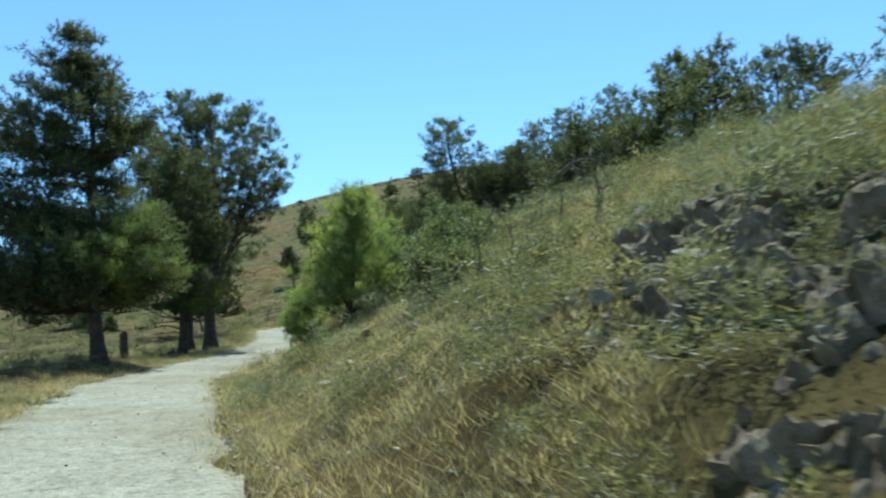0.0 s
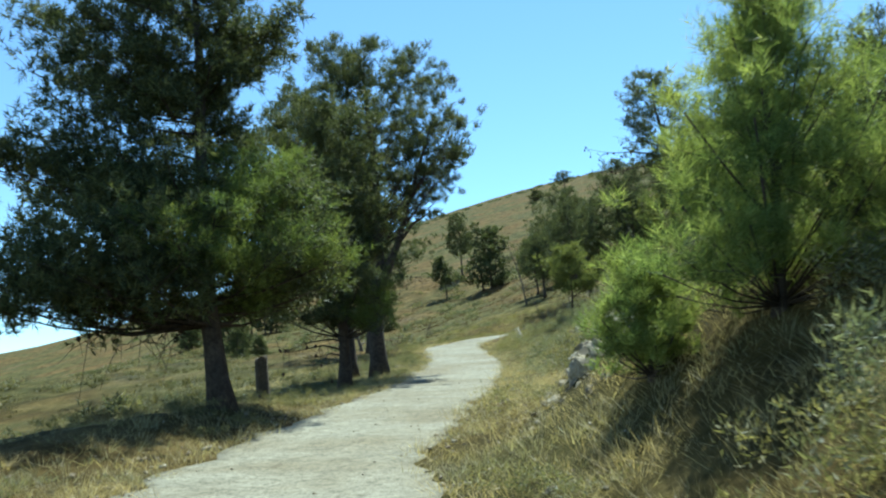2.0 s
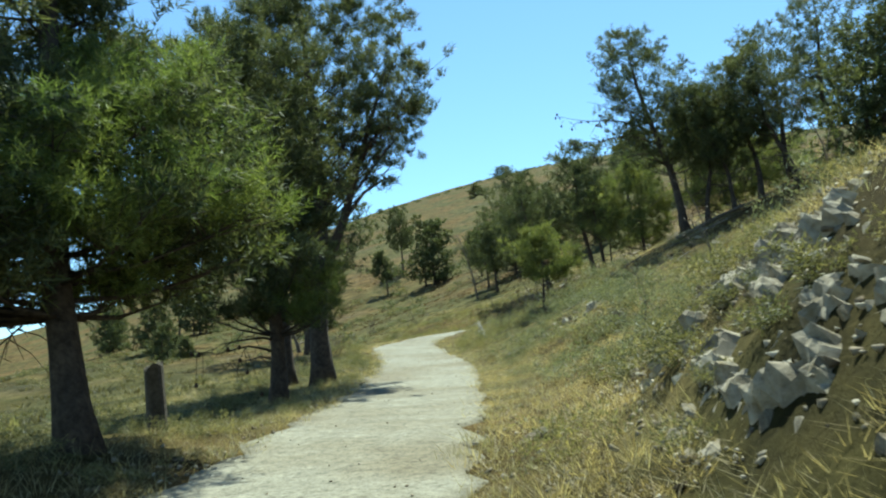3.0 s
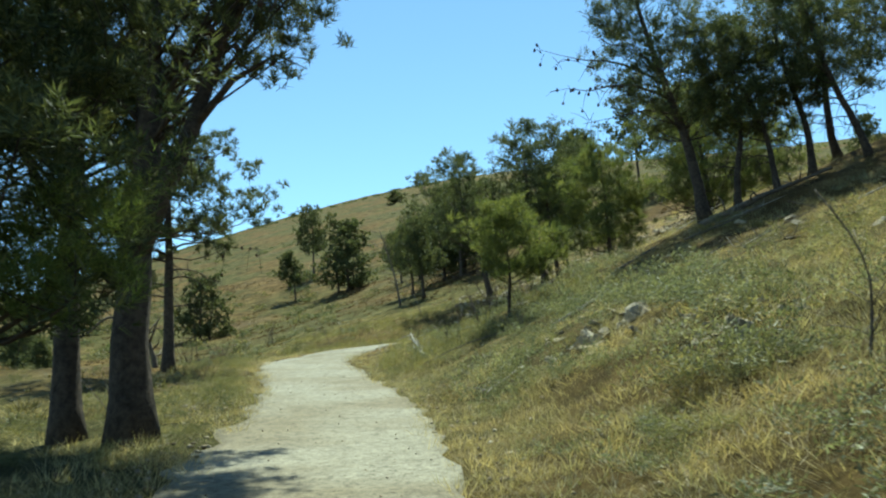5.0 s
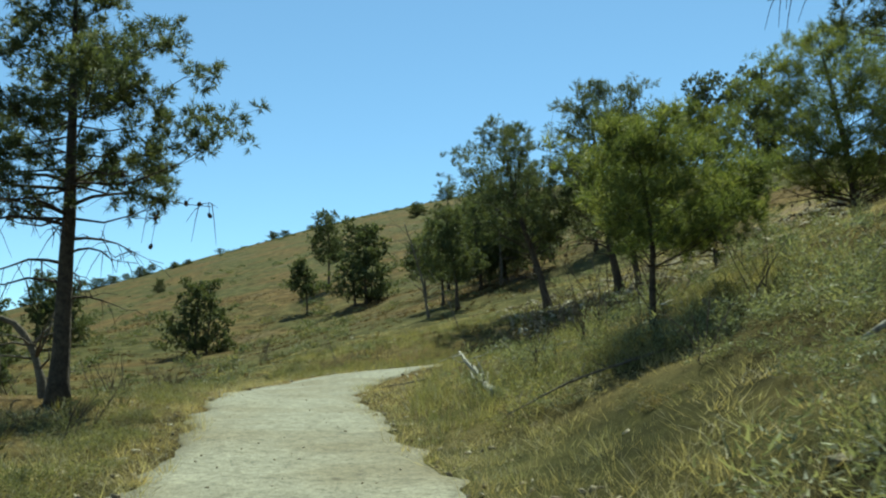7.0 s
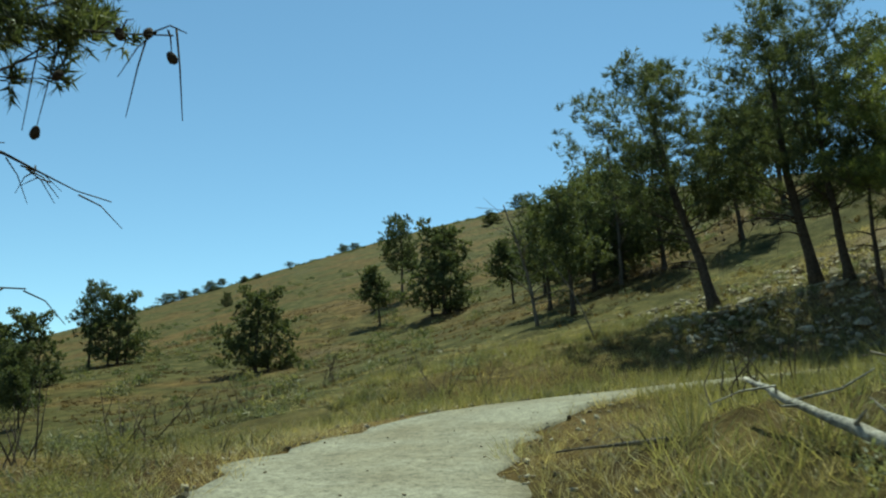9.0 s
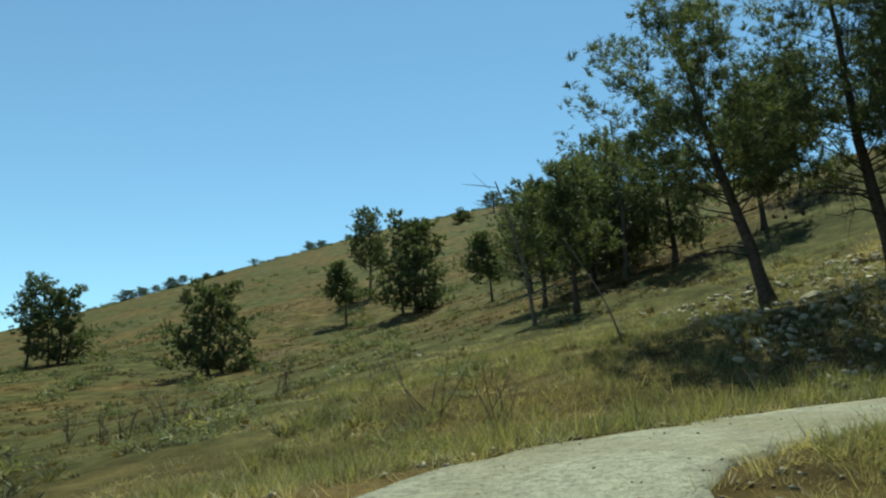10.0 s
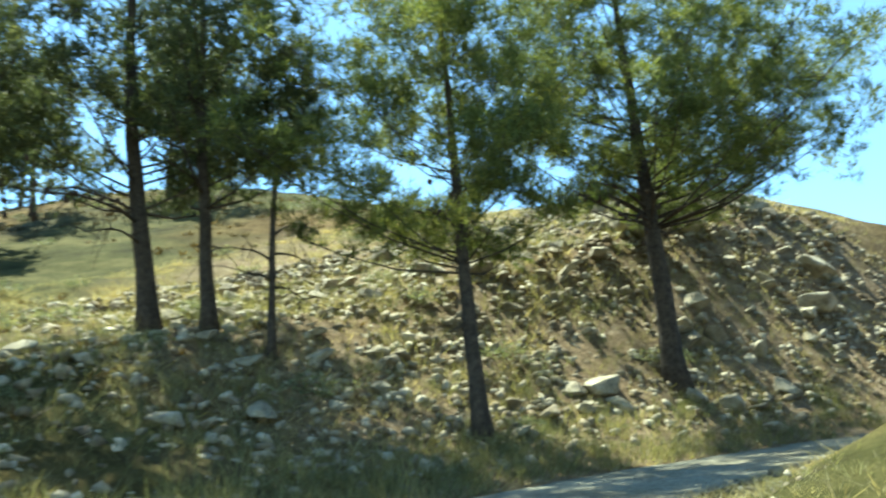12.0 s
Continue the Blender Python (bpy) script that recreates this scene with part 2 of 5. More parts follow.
def rock_material(name, dark, mid, light):
    m, n, l, p = material(name, 0.9)
    o = n.new("ShaderNodeObjectInfo")
    a, b = noise_node(n, l, 1.6, 6, 0.65), noise_node(n, l, 9, 8, 0.75)
    c = ramp(n, l, a.outputs["Fac"], [(0.3, dark), (0.5, mid), (0.7, light)])
    f = ramp(n, l, b.outputs["Fac"], [(0.3, (0.45, 0.42, 0.38)), (0.5, (0.95, 0.94, 0.92)), (0.8, (1.15, 1.14, 1.1))])
    lichen = ramp(n, l, noise_node(n, l, 3.4, 5, 0.7).outputs["Fac"], [(0.5, (1, 1, 1)), (0.68, (0.62, 0.56, 0.42))])
    q = ramp(n, l, o.outputs["Random"], [(0.0, (0.72, 0.66, 0.58)), (0.5, (1, 0.98, 0.95)), (1.0, (1.15, 1.13, 1.08))])
    col = mix(n, l, mix(n, l, c.outputs["Color"], f.outputs["Color"], 1.0, "MULTIPLY"), lichen.outputs["Color"], 1.0, "MULTIPLY")
    l.new(mix(n, l, col, q.outputs["Color"], 1.0, "MULTIPLY"), p.inputs["Base Color"])
    bump(n, l, p, b.outputs["Fac"], 0.9, 0.05)
    return m


SOIL, CONCRETE = soil_material(), concrete_material()
ROCK = rock_material("limestone", (0.14, 0.117, 0.083), (0.35, 0.31, 0.238), (0.54, 0.495, 0.4))
BANKROCK = rock_material("brown_weathered_rock", (0.1, 0.077, 0.05), (0.21, 0.168, 0.115), (0.36, 0.31, 0.235))
PINE = leaf_material("pine_needles", (0.042, 0.052, 0.026), (0.088, 0.102, 0.048), (0.17, 0.178, 0.086), 0.4)
# PINE lightened and yellowed: sun through the crowns is painted into the needles.
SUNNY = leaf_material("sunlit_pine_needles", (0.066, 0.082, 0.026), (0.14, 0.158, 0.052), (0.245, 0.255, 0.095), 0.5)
# Lighter, greener PINE for low sprays: the sunlight is put into the colour.
LIT_SPRAY = leaf_material("lit_spray_needles", (0.066, 0.092, 0.025), (0.14, 0.175, 0.052), (0.24, 0.28, 0.095), 0.5)
YOUNG = leaf_material("young_pine_needles", (0.105, 0.14, 0.045), (0.215, 0.26, 0.085), (0.34, 0.37, 0.145), 0.6)
BARK = bark_material("pine_bark", (0.022, 0.018, 0.014), (0.11, 0.085, 0.065))
STRAW = leaf_material("dry_grass_blades", (0.2, 0.158, 0.09), (0.37, 0.305, 0.185), (0.52, 0.45, 0.295), 0.4)
DULL = leaf_material("brown_grass_blades", (0.045, 0.03, 0.012), (0.09, 0.058, 0.022), (0.16, 0.105, 0.043), 0.3)
OLIVE = leaf_material("olive_grass_blades", (0.05, 0.048, 0.024), (0.105, 0.095, 0.045), (0.18, 0.155, 0.075), 0.3)
WEED = leaf_material("green_grass_blades", (0.10, 0.098, 0.046), (0.2, 0.185, 0.09), (0.33, 0.295, 0.155), 0.4)
SHRUB = leaf_material("thorny_shrub", (0.07, 0.07, 0.036), (0.15, 0.145, 0.075), (0.27, 0.24, 0.135), 0.4)
SAGE = leaf_material("grey_green_shrub", (0.085, 0.09, 0.052), (0.185, 0.19, 0.115), (0.32, 0.32, 0.205), 0.35)
BROWN = leaf_material("brown_shrub", (0.09, 0.065, 0.035), (0.20, 0.15, 0.08), (0.34, 0.26, 0.15), 0.4)
CONE = bark_material("pine_cone", (0.03, 0.02, 0.014), (0.09, 0.06, 0.04), 30)
DEADWOOD = bark_material("dead_wood", (0.065, 0.055, 0.045), (0.20, 0.17, 0.135), 14)

# ---------------------------------------------------------------- mesh helpers
def mesh_object(name, verts, faces, mat, parent=None, label="", smooth=False):
    me = bpy.data.meshes.new(name)
    me.from_pydata([tuple(v) for v in verts], [], [tuple(f) for f in faces])
    me.materials.append(mat)
    if smooth:
        me.polygons.foreach_set("use_smooth", [True] * len(me.polygons))
    me.update()
    ob = new(name, me)
    ob.parent = parent
    if label:
        tagged(ob, label)
    return ob


def thing(name, at, label, category, group=""):
    e = new(name)
    e.location = at
    return tagged(e, label, category, group)


def tubes(paths, sides=6):
    """Tapered tubes along paths of (point, radius) rows, joined."""
    V, F = [], []
    for path in paths:
        pts = np.array([p for p, _ in path], float)
        rad = np.array([r for _, r in path], float)
        tan = np.gradient(pts, axis=0)
        tan /= np.linalg.norm(tan, axis=1)[:, None] + 1e-9
        ref = np.array((1, 0, 0.0)) if abs(tan[0, 0]) < 0.8 else np.array((0, 1, 0.0))
        u = np.cross(tan, ref)
        u /= np.linalg.norm(u, axis=1)[:, None] + 1e-9
        w = np.cross(tan, u)
        a = np.linspace(0, 2 * np.pi, sides, endpoint=False)
        ring = pts[:, None] + rad[:, None, None] * (np.cos(a)[None, :, None] * u[:, None] + np.sin(a)[None, :, None] * w[:, None])
        o, n = len(V), len(pts)
        V.extend(ring.reshape(-1, 3))
        for i in range(n - 1):
            for k in range(sides):
                q = (k + 1) % sides
                F.append((o + i * sides + k, o + i * sides + q, o + (i + 1) * sides + q, o + (i + 1) * sides + k))
        F.append(tuple(o + (n - 1) * sides + k for k in range(sides)))
        F.append(tuple(o + k for k in reversed(range(sides))))
    return V, F


def needles(rng, centres, radii, per, length, width, up=0.5):
    """Slender three-cornered sprays of needles scattered in round clumps."""
    c = np.repeat(np.asarray(centres, float), per, axis=0)
    r = np.repeat(np.asarray(radii, float), per)
    n = len(c)
    d = rng.normal(size=(n, 3))
    d /= np.linalg.norm(d, axis=1)[:, None]
    start = c + d * (r * 0.8 * rng.uniform(0.05, 1.0, n) ** 0.6)[:, None] * np.array((1, 1, 0.8))
    way = d + np.array((0, 0, up)) + rng.normal(size=(n, 3)) * 0.85
    way /= np.linalg.norm(way, axis=1)[:, None]
    side = np.cross(way, rng.normal(size=(n, 3)))
    side /= np.linalg.norm(side, axis=1)[:, None]
    ln = (length * rng.uniform(0.6, 1.3, n))[:, None]
    wd = (width * rng.uniform(0.7, 1.3, n))[:, None]
    v = np.stack([start - side * wd * 0.5, start + side * wd * 0.5, start + way * ln], 1).reshape(-1, 3)
    f = np.arange(3 * n).reshape(-1, 3)
    return v, f


def tufts(rng, centres, radii, per, length, width, up=0.5):
    """Pine shoots: in every clump a few upturned bottle-brush twigs set with slender needles."""
    shoots = max(2, int(per // 13))
    q = max(4, int(per // shoots))
    c, r = np.repeat(np.asarray(centres, float), shoots, axis=0), np.repeat(np.asarray(radii, float), shoots)
    n = len(c)
    d = rng.normal(size=(n, 3))
    d /= np.linalg.norm(d, axis=1)[:, None]
    axis = d * 0.8 + np.array((0, 0, up)) + rng.normal(size=(n, 3)) * 0.25
    axis /= np.linalg.norm(axis, axis=1)[:, None]
    base = c + d * (r * rng.uniform(0.05, 0.75, n))[:, None] * np.array((1, 1, 0.8))
    shoot = axis * (r * rng.uniform(0.55, 1.05, n))[:, None]
    u = rng.uniform(0, 1, (n * q, 1))
    axis, base, shoot = np.repeat(axis, q, axis=0), np.repeat(base, q, axis=0), np.repeat(shoot, q, axis=0)
    around = rng.normal(size=(n * q, 3))
    around -= axis * (around * axis).sum(1)[:, None]
    around /= np.linalg.norm(around, axis=1)[:, None]
    way = axis * (0.4 + 0.6 * u) + around * 0.8
    way /= np.linalg.norm(way, axis=1)[:, None]
    side = np.cross(way, rng.normal(size=(n * q, 3)))
    side /= np.linalg.norm(side, axis=1)[:, None]
    start = base + shoot * u
    ln, wd = 1.3 * length * rng.uniform(0.6, 1.2, (n * q, 1)), width * rng.uniform(0.7, 1.3, (n * q, 1))
    v = np.stack([start - side * wd * 0.5, start + side * wd * 0.5, start + way * ln], 1).reshape(-1, 3)
    return v, np.arange(3 * n * q).reshape(-1, 3)


def tri_object(name, v, f, mat, parent=None, label=""):
    me = bpy.data.meshes.new(name)
    me.vertices.add(len(v))
    me.vertices.foreach_set("co", np.asarray(v, np.float32).ravel())
    me.loops.add(f.size)
    me.loops.foreach_set("vertex_index", f.astype(np.int32).ravel())
    me.polygons.add(len(f))
    me.polygons.foreach_set("loop_start", np.arange(0, f.size, 3, dtype=np.int32))
    me.materials.append(mat)
    me.update()
    me.validate()
    ob = new(name, me)
    ob.parent = parent
    if label:
        tagged(ob, label)
    return ob


def cone_mesh():
    bm = bmesh.new()
    bmesh.ops.create_icosphere(bm, subdivisions=2, radius=0.045)
    for v in bm.verts:
        k = 1 + 0.18 * math.sin(v.co.z * 220) * (1 - abs(v.co.z) / 0.05)
        v.co = Vector((v.co.x * k, v.co.y * k, v.co.z * 1.5))
    me = bpy.data.meshes.new("cone")
    bm.to_mesh(me)
    bm.free()
    me.materials.append(CONE)
    return me


CONE_MESH = cone_mesh()


def pine(at, height, outline, label, seed, lean=(0, 0), trunk=0.2, limbs=60, per=60, clump=0.34, rise=0.4, trunks=((0, 0),),
         bare=(), mat=None, name="pine_tree", group="", length=0.2, width=0.045, split=True, up=0.5, cones=0, skew=(0, 0), fill=2.6, droop=0.0, ragged=0.6, lit_below=0.0, whorl=0, bend=0.016, live=(), side_low=0.0):
    """A pine: leaning tapered trunks, limbs that reach to an uneven outline (height share, radius), clumps of needles
    along their outer part. bare: dead limbs as (height share, azimuth, reach, climb)."""
    rng = np.random.default_rng(seed)
    root = thing(name, at, label, "tree", group)
    us, rs = [o[0] for o in outline], [o[1] for o in outline]
    stems, wood, centres, sizes, bright, bright_sizes = [], [], [], [], [], []

    def axis(u, off):
        sway = math.sin(u * 4.2 + seed) * bend * height * min(1.0, u * 3)
        return np.array((off[0] * (1 + 0.5 * u) + lean[0] * u + sway, off[1] * (1 + 0.5 * u) + lean[1] * u + sway * 0.5, u * height))

    for n_, off in enumerate(trunks):
        top = 0.96 if n_ == 0 else 0.8
        rows = []
        for u in np.linspace(-0.02, 1, 16):
            flare = 1 + 0.6 * max(0.0, 1 - max(u, 0) * 16)
            rows.append((axis(u * top, off) + rng.normal(size=3) * np.array((1, 1, 0)) * trunk * 0.06, max(0.012, trunk * (1 if n_ == 0 else 0.75) * flare * (1 - max(u, 0)) ** 0.75)))
        stems.append(rows)
    sector = rng.uniform(ragged, 1.2, 11)
    limbs = max(10, int(limbs * 0.72))
    for k in range(limbs + len(live)):
        u = us[0] + (us[-1] - us[0]) * (k + rng.uniform(0, 1)) / limbs
        if whorl:
            u = us[0] + (us[-1] - us[0]) * (round((u - us[0]) / (us[-1] - us[0]) * whorl) / whorl) * 0.97 + rng.normal() * 0.008
        off = trunks[rng.integers(len(trunks))]
        if u < side_low:
            off = trunks[1 + int(rng.integers(len(trunks) - 1))]
        az = k * 2.4 + rng.uniform(-0.5, 0.5)
        reach = float(np.interp(u, us, rs)) * sector[int(az / (2 * math.pi) * 11) % 11] * rng.uniform(0.7, 1.08)
        if k >= limbs:
            u, az, reach = live[k - limbs][0], radians(live[k - limbs][1]), live[k - limbs][2]
            off = trunks[0]
        centre = axis(u, off)
        sx, sy = skew if k < limbs else (0, 0)
        tip = centre + np.array((math.cos(az) * reach + sx * reach, math.sin(az) * reach + sy * reach, 0))
        low = max(0.8 * us[0], u - reach * (rise + 0.35 * (u - us[0])) / height)
        start = axis(low, off)
        sag = np.array((0, 0, -0.1 * reach - droop * reach))
        r0 = max(0.012, trunk * 0.22 * (1 - 0.7 * u))
        paths = [[(start, r0), (start * 0.6 + tip * 0.4 + sag * 0.7, r0 * 0.7), (start * 0.25 + tip * 0.75 + sag * 0.5, r0 * 0.42), (tip, 0.01)]]
        for q in range(int(4 + 1.35 * fill * reach)):
            f = rng.uniform(0.3, 1.0) ** 0.7
            p = start + (tip - start) * f + sag * 2.4 * f * (1 - f)
            spread = 0.1 + reach * 0.13
            e = p + rng.normal(size=3) * np.array((spread, spread, spread * 0.4)) + np.array((0, 0, 0.1 + 0.08 * reach))
            if q % 3 == 0:
                paths.append([(p, r0 * 0.3), ((p + e) / 2 + rng.normal(size=3) * 0.03, r0 * 0.2), (e, 0.005)])
            # young: outer sprays towards the road, given the sunlit needle colour
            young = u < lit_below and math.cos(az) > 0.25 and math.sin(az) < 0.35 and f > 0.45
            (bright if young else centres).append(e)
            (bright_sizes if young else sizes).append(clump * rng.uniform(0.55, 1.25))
        for q in range(4 if k >= limbs else 1):
            centres.append(tip + rng.normal(size=3) * np.array((0.3, 0.3, 0.1)) * (q > 0))
            sizes.append(clump * rng.uniform(0.7, 1.2))
        wood.append(paths)
    for off in trunks:
        for q in range(6):
            centres.append(axis(0.95 - 0.03 * q, off) + rng.normal(size=3) * 0.12)
            sizes.append(clump * 0.75)
    tips = []
    for u, az, reach, climb in bare:
        start = axis(u, trunks[0])
        way = np.array((math.cos(radians(az)), math.sin(radians(az)), climb))
        rows = [(start + way * reach * f + np.array((0, 0, 0.06 * reach * math.sin(f * 5))) + rng.normal(size=3) * 0.02 * reach * f, max(0.008, 0.035 * (1 - f) * (0.5 + reach * 0.25))) for f in np.linspace(0, 1, 7)]
        paths = [rows]
        for q in range(int(4 + reach * 4)):
            f = rng.uniform(0.2, 1.0)
            p = start + way * reach * f + np.array((0, 0, 0.06 * reach * math.sin(f * 5)))
            e = p + rng.normal(size=3) * 0.3 + np.array((0, 0, -0.35)) * rng.uniform(0.2, 1.0)
            paths.append([(p, 0.011), ((p + e) / 2 + np.array((0, 0, 0.07)), 0.008), (e, 0.004)])
            tips.append((len(wood), e if rng.random() < 0.5 else p))
        wood.append(paths)
    for rows in stems:
        v, f = tubes([rows], 10)
        mesh_object("trunk", v, f, BARK, root, smooth=True)
    arms = []
    if split:
        for paths in wood:
            v, f = tubes(paths, 4)
            arms.append(mesh_object("limb", v, f, BARK, root, smooth=True))
    else:
        v, f = tubes([p for paths in wood for p in paths[:2]], 3)
        mesh_object("branching", v, f, BARK, root)
    for arm, e in tips[:cones]:
        c = new("pine_cone", CONE_MESH)
        c.parent, c.location = arms[arm], Vector(e)
        c.rotation_euler = (rng.uniform(-0.6, 0.6), rng.uniform(-0.6, 0.6), 0)
    v, f = tufts(rng, centres, sizes, per, length, width, up=up)
    tri_object("crown", v, f, mat or PINE, root)
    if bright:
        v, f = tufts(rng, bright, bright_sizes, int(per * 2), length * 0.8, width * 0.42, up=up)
        tri_object("low_crown", v, f, LIT_SPRAY, root, "lower sprays in a brighter green that stands for sunlight")
    return root


def on_ground(x, y, sink=0.0):
    return (x, y, float(ground(x, y)[0]) - sink)


# ---------------------------------------------------------------- ground and road
def lines(parts):
    return np.unique(np.concatenate([np.arange(a, b, s) for a, b, s in parts]).round(3))


def rough(x, y):
    """Small unevenness of the open slope."""
    return np.array([noise.fractal(Vector((a * 0.35, b * 0.35, 0)), 0.8, 2.1, 4) for a, b in zip(x, y)])


gx = lines([(-900, -140, 40), (-140, -40, 6), (-40, -22, 2), (-22, 12, 0.5), (12, 30, 1.5), (30, 110, 6), (110, 900, 40)])
gy = lines([(-300, -20, 20), (-20, 4, 1.5), (4, 92, 0.5), (92, 130, 1.5), (130, 260, 5), (260, 700, 18), (700, 1300, 50)])
X, Y = [a.ravel() for a in np.meshgrid(gx, gy)]
D, _ = from_road(X, Y)
Z = ground(X, Y)
off_road = soft(1.6, 4.5, np.abs(D))
Z += rough(X, Y) * 0.16 * off_road * (1 + 0.012 * np.clip(np.abs(Y - 60) - 60, 0, 200))
Z -= 0.07 * (1 - soft(1.25, 1.9, np.abs(D)))
nx = len(gx)
quads = [(j * nx + i, j * nx + i + 1, (j + 1) * nx + i + 1, (j + 1) * nx + i) for j in range(len(gy) - 1) for i in range(nx - 1)]
land = mesh_object("ground", np.stack([X, Y, Z], 1), quads, SOIL, smooth=True)
tagged(land, "dry grassy hillside with straw-coloured grass and stones", "ground", kind="structure")


def road_mesh():
    rng = np.random.default_rng(4)
    cut = LINE[(LINE[:, 1] > -28) | (LINE[:, 0] < 0)]
    turn = np.gradient(cut[:, :2], axis=0)
    turn /= np.linalg.norm(turn, axis=1)[:, None]
    right = np.stack([turn[:, 1], -turn[:, 0]], 1)
    across = np.array([-1.0, -0.985, -0.8, -0.55, -0.3, 0, 0.3, 0.55, 0.8, 0.985, 1.0])
    V, F = [], []
    for i, (c, r) in enumerate(zip(cut, right)):
        wl_ = 1.6 + 0.3 * noise.noise(Vector((i * 0.35, 0, 0))) + 0.11 * rng.normal()
        wr_ = 1.6 + 0.3 * noise.noise(Vector((i * 0.35, 9, 0))) + 0.11 * rng.normal()
        for k, a in enumerate(across):
            p = c[:2] + r * a * (wl_ if a < 0 else wr_)
            z = c[2] + (-0.12 if abs(a) == 1 else 0.012 * noise.noise(Vector((p[0] * 0.8, p[1] * 0.8, 3))))
            V.append((p[0], p[1], z))
    m = len(across)
    for i in range(len(cut) - 1):
        for k in range(m - 1):
            F.append((i * m + k, i * m + k + 1, (i + 1) * m + k + 1, (i + 1) * m + k))
    return V, F


rv, rf = road_mesh()
road = mesh_object("road", rv, rf, CONCRETE, smooth=True)
tagged(road, "narrow pale concrete track with worn cracked surface", "road", kind="structure")

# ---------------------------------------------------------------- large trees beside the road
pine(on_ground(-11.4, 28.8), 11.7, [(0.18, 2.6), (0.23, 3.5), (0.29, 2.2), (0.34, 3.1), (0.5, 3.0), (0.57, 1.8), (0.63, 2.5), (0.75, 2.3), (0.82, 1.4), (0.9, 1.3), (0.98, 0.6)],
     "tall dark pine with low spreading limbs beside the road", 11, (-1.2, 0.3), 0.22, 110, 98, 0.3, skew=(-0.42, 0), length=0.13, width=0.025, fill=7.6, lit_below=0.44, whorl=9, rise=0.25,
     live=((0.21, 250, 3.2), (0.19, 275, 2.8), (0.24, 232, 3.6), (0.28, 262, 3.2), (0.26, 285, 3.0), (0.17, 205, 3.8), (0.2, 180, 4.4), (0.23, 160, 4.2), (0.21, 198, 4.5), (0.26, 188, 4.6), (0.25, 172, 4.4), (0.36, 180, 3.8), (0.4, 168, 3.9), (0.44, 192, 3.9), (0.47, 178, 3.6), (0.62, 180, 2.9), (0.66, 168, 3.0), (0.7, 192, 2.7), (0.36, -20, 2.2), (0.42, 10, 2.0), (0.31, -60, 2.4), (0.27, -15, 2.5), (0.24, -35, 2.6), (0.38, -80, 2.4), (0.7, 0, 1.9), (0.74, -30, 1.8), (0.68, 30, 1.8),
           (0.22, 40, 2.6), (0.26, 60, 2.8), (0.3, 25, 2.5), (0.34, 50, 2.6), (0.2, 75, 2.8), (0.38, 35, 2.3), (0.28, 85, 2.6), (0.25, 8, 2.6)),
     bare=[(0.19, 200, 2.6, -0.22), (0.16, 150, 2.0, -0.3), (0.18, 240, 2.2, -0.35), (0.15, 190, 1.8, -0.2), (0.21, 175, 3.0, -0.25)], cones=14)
fan_pine = pine(on_ground(-11.7, 43.4), 13.4, [(0.36, 1.3), (0.5, 2.2), (0.65, 3.3), (0.85, 3.3), (0.99, 1.3)],
     "broad fan-shaped pine with a leaning trunk beside the road", 12, (-0.5, 0.8), 0.3, 118, 150, 0.27, rise=0.9, up=1.3, length=0.13, width=0.019, fill=4.8, skew=(0.16, 0),
     live=((0.6, -10, 3.3), (0.7, 0, 3.6), (0.8, -15, 3.5), (0.66, -35, 3.5), (0.75, 20, 3.3), (0.86, 5, 3.0), (0.54, -20, 2.8), (0.9, -20, 2.4), (0.64, 12, 3.2)), side_low=0.5, bend=0.02,
     trunks=((0, 0), (-1.2, 0.6)), bare=[(0.38, -30, 3.6, 0.8), (0.34, -35, 3.0, 0.75), (0.45, -50, 2.6, 0.5), (0.3, -20, 1.6, 0.3), (0.42, -10, 3.4, 0.9)], cones=26)
for rows in ([((-0.1, 0.15, 2.7), 0.21), ((0.35, 0.15, 3.8), 0.17), ((0.85, 0.1, 4.9), 0.13), ((1.35, 0.1, 6.5), 0.09), ((1.95, 0.05, 8.2), 0.055), ((2.5, 0.0, 9.8), 0.02)],
             [((0.8, 0.1, 4.8), 0.08), ((1.5, 0.0, 5.6), 0.05), ((2.2, 0.0, 6.0), 0.028), ((2.7, -0.1, 5.7), 0.008)],
             [((1.3, 0.1, 6.3), 0.06), ((1.9, -0.1, 7.2), 0.04), ((2.8, -0.1, 8.4), 0.022), ((3.2, -0.2, 9.4), 0.008)],
             [((-0.1, 0.1, 2.3), 0.17), ((-0.8, 0.0, 3.0), 0.13), ((-1.4, -0.1, 3.9), 0.08), ((-2.1, -0.1, 5.2), 0.03)]):
    v, f = tubes([rows], 9)
    mesh_object("limb", v, f, BARK, fan_pine, smooth=True)
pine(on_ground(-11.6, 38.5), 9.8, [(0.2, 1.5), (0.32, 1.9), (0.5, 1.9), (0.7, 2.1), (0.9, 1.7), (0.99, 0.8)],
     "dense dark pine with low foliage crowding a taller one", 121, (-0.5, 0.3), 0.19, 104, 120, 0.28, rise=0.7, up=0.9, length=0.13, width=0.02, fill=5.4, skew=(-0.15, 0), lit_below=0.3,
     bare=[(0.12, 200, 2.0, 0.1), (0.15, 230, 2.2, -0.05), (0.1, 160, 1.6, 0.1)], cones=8)
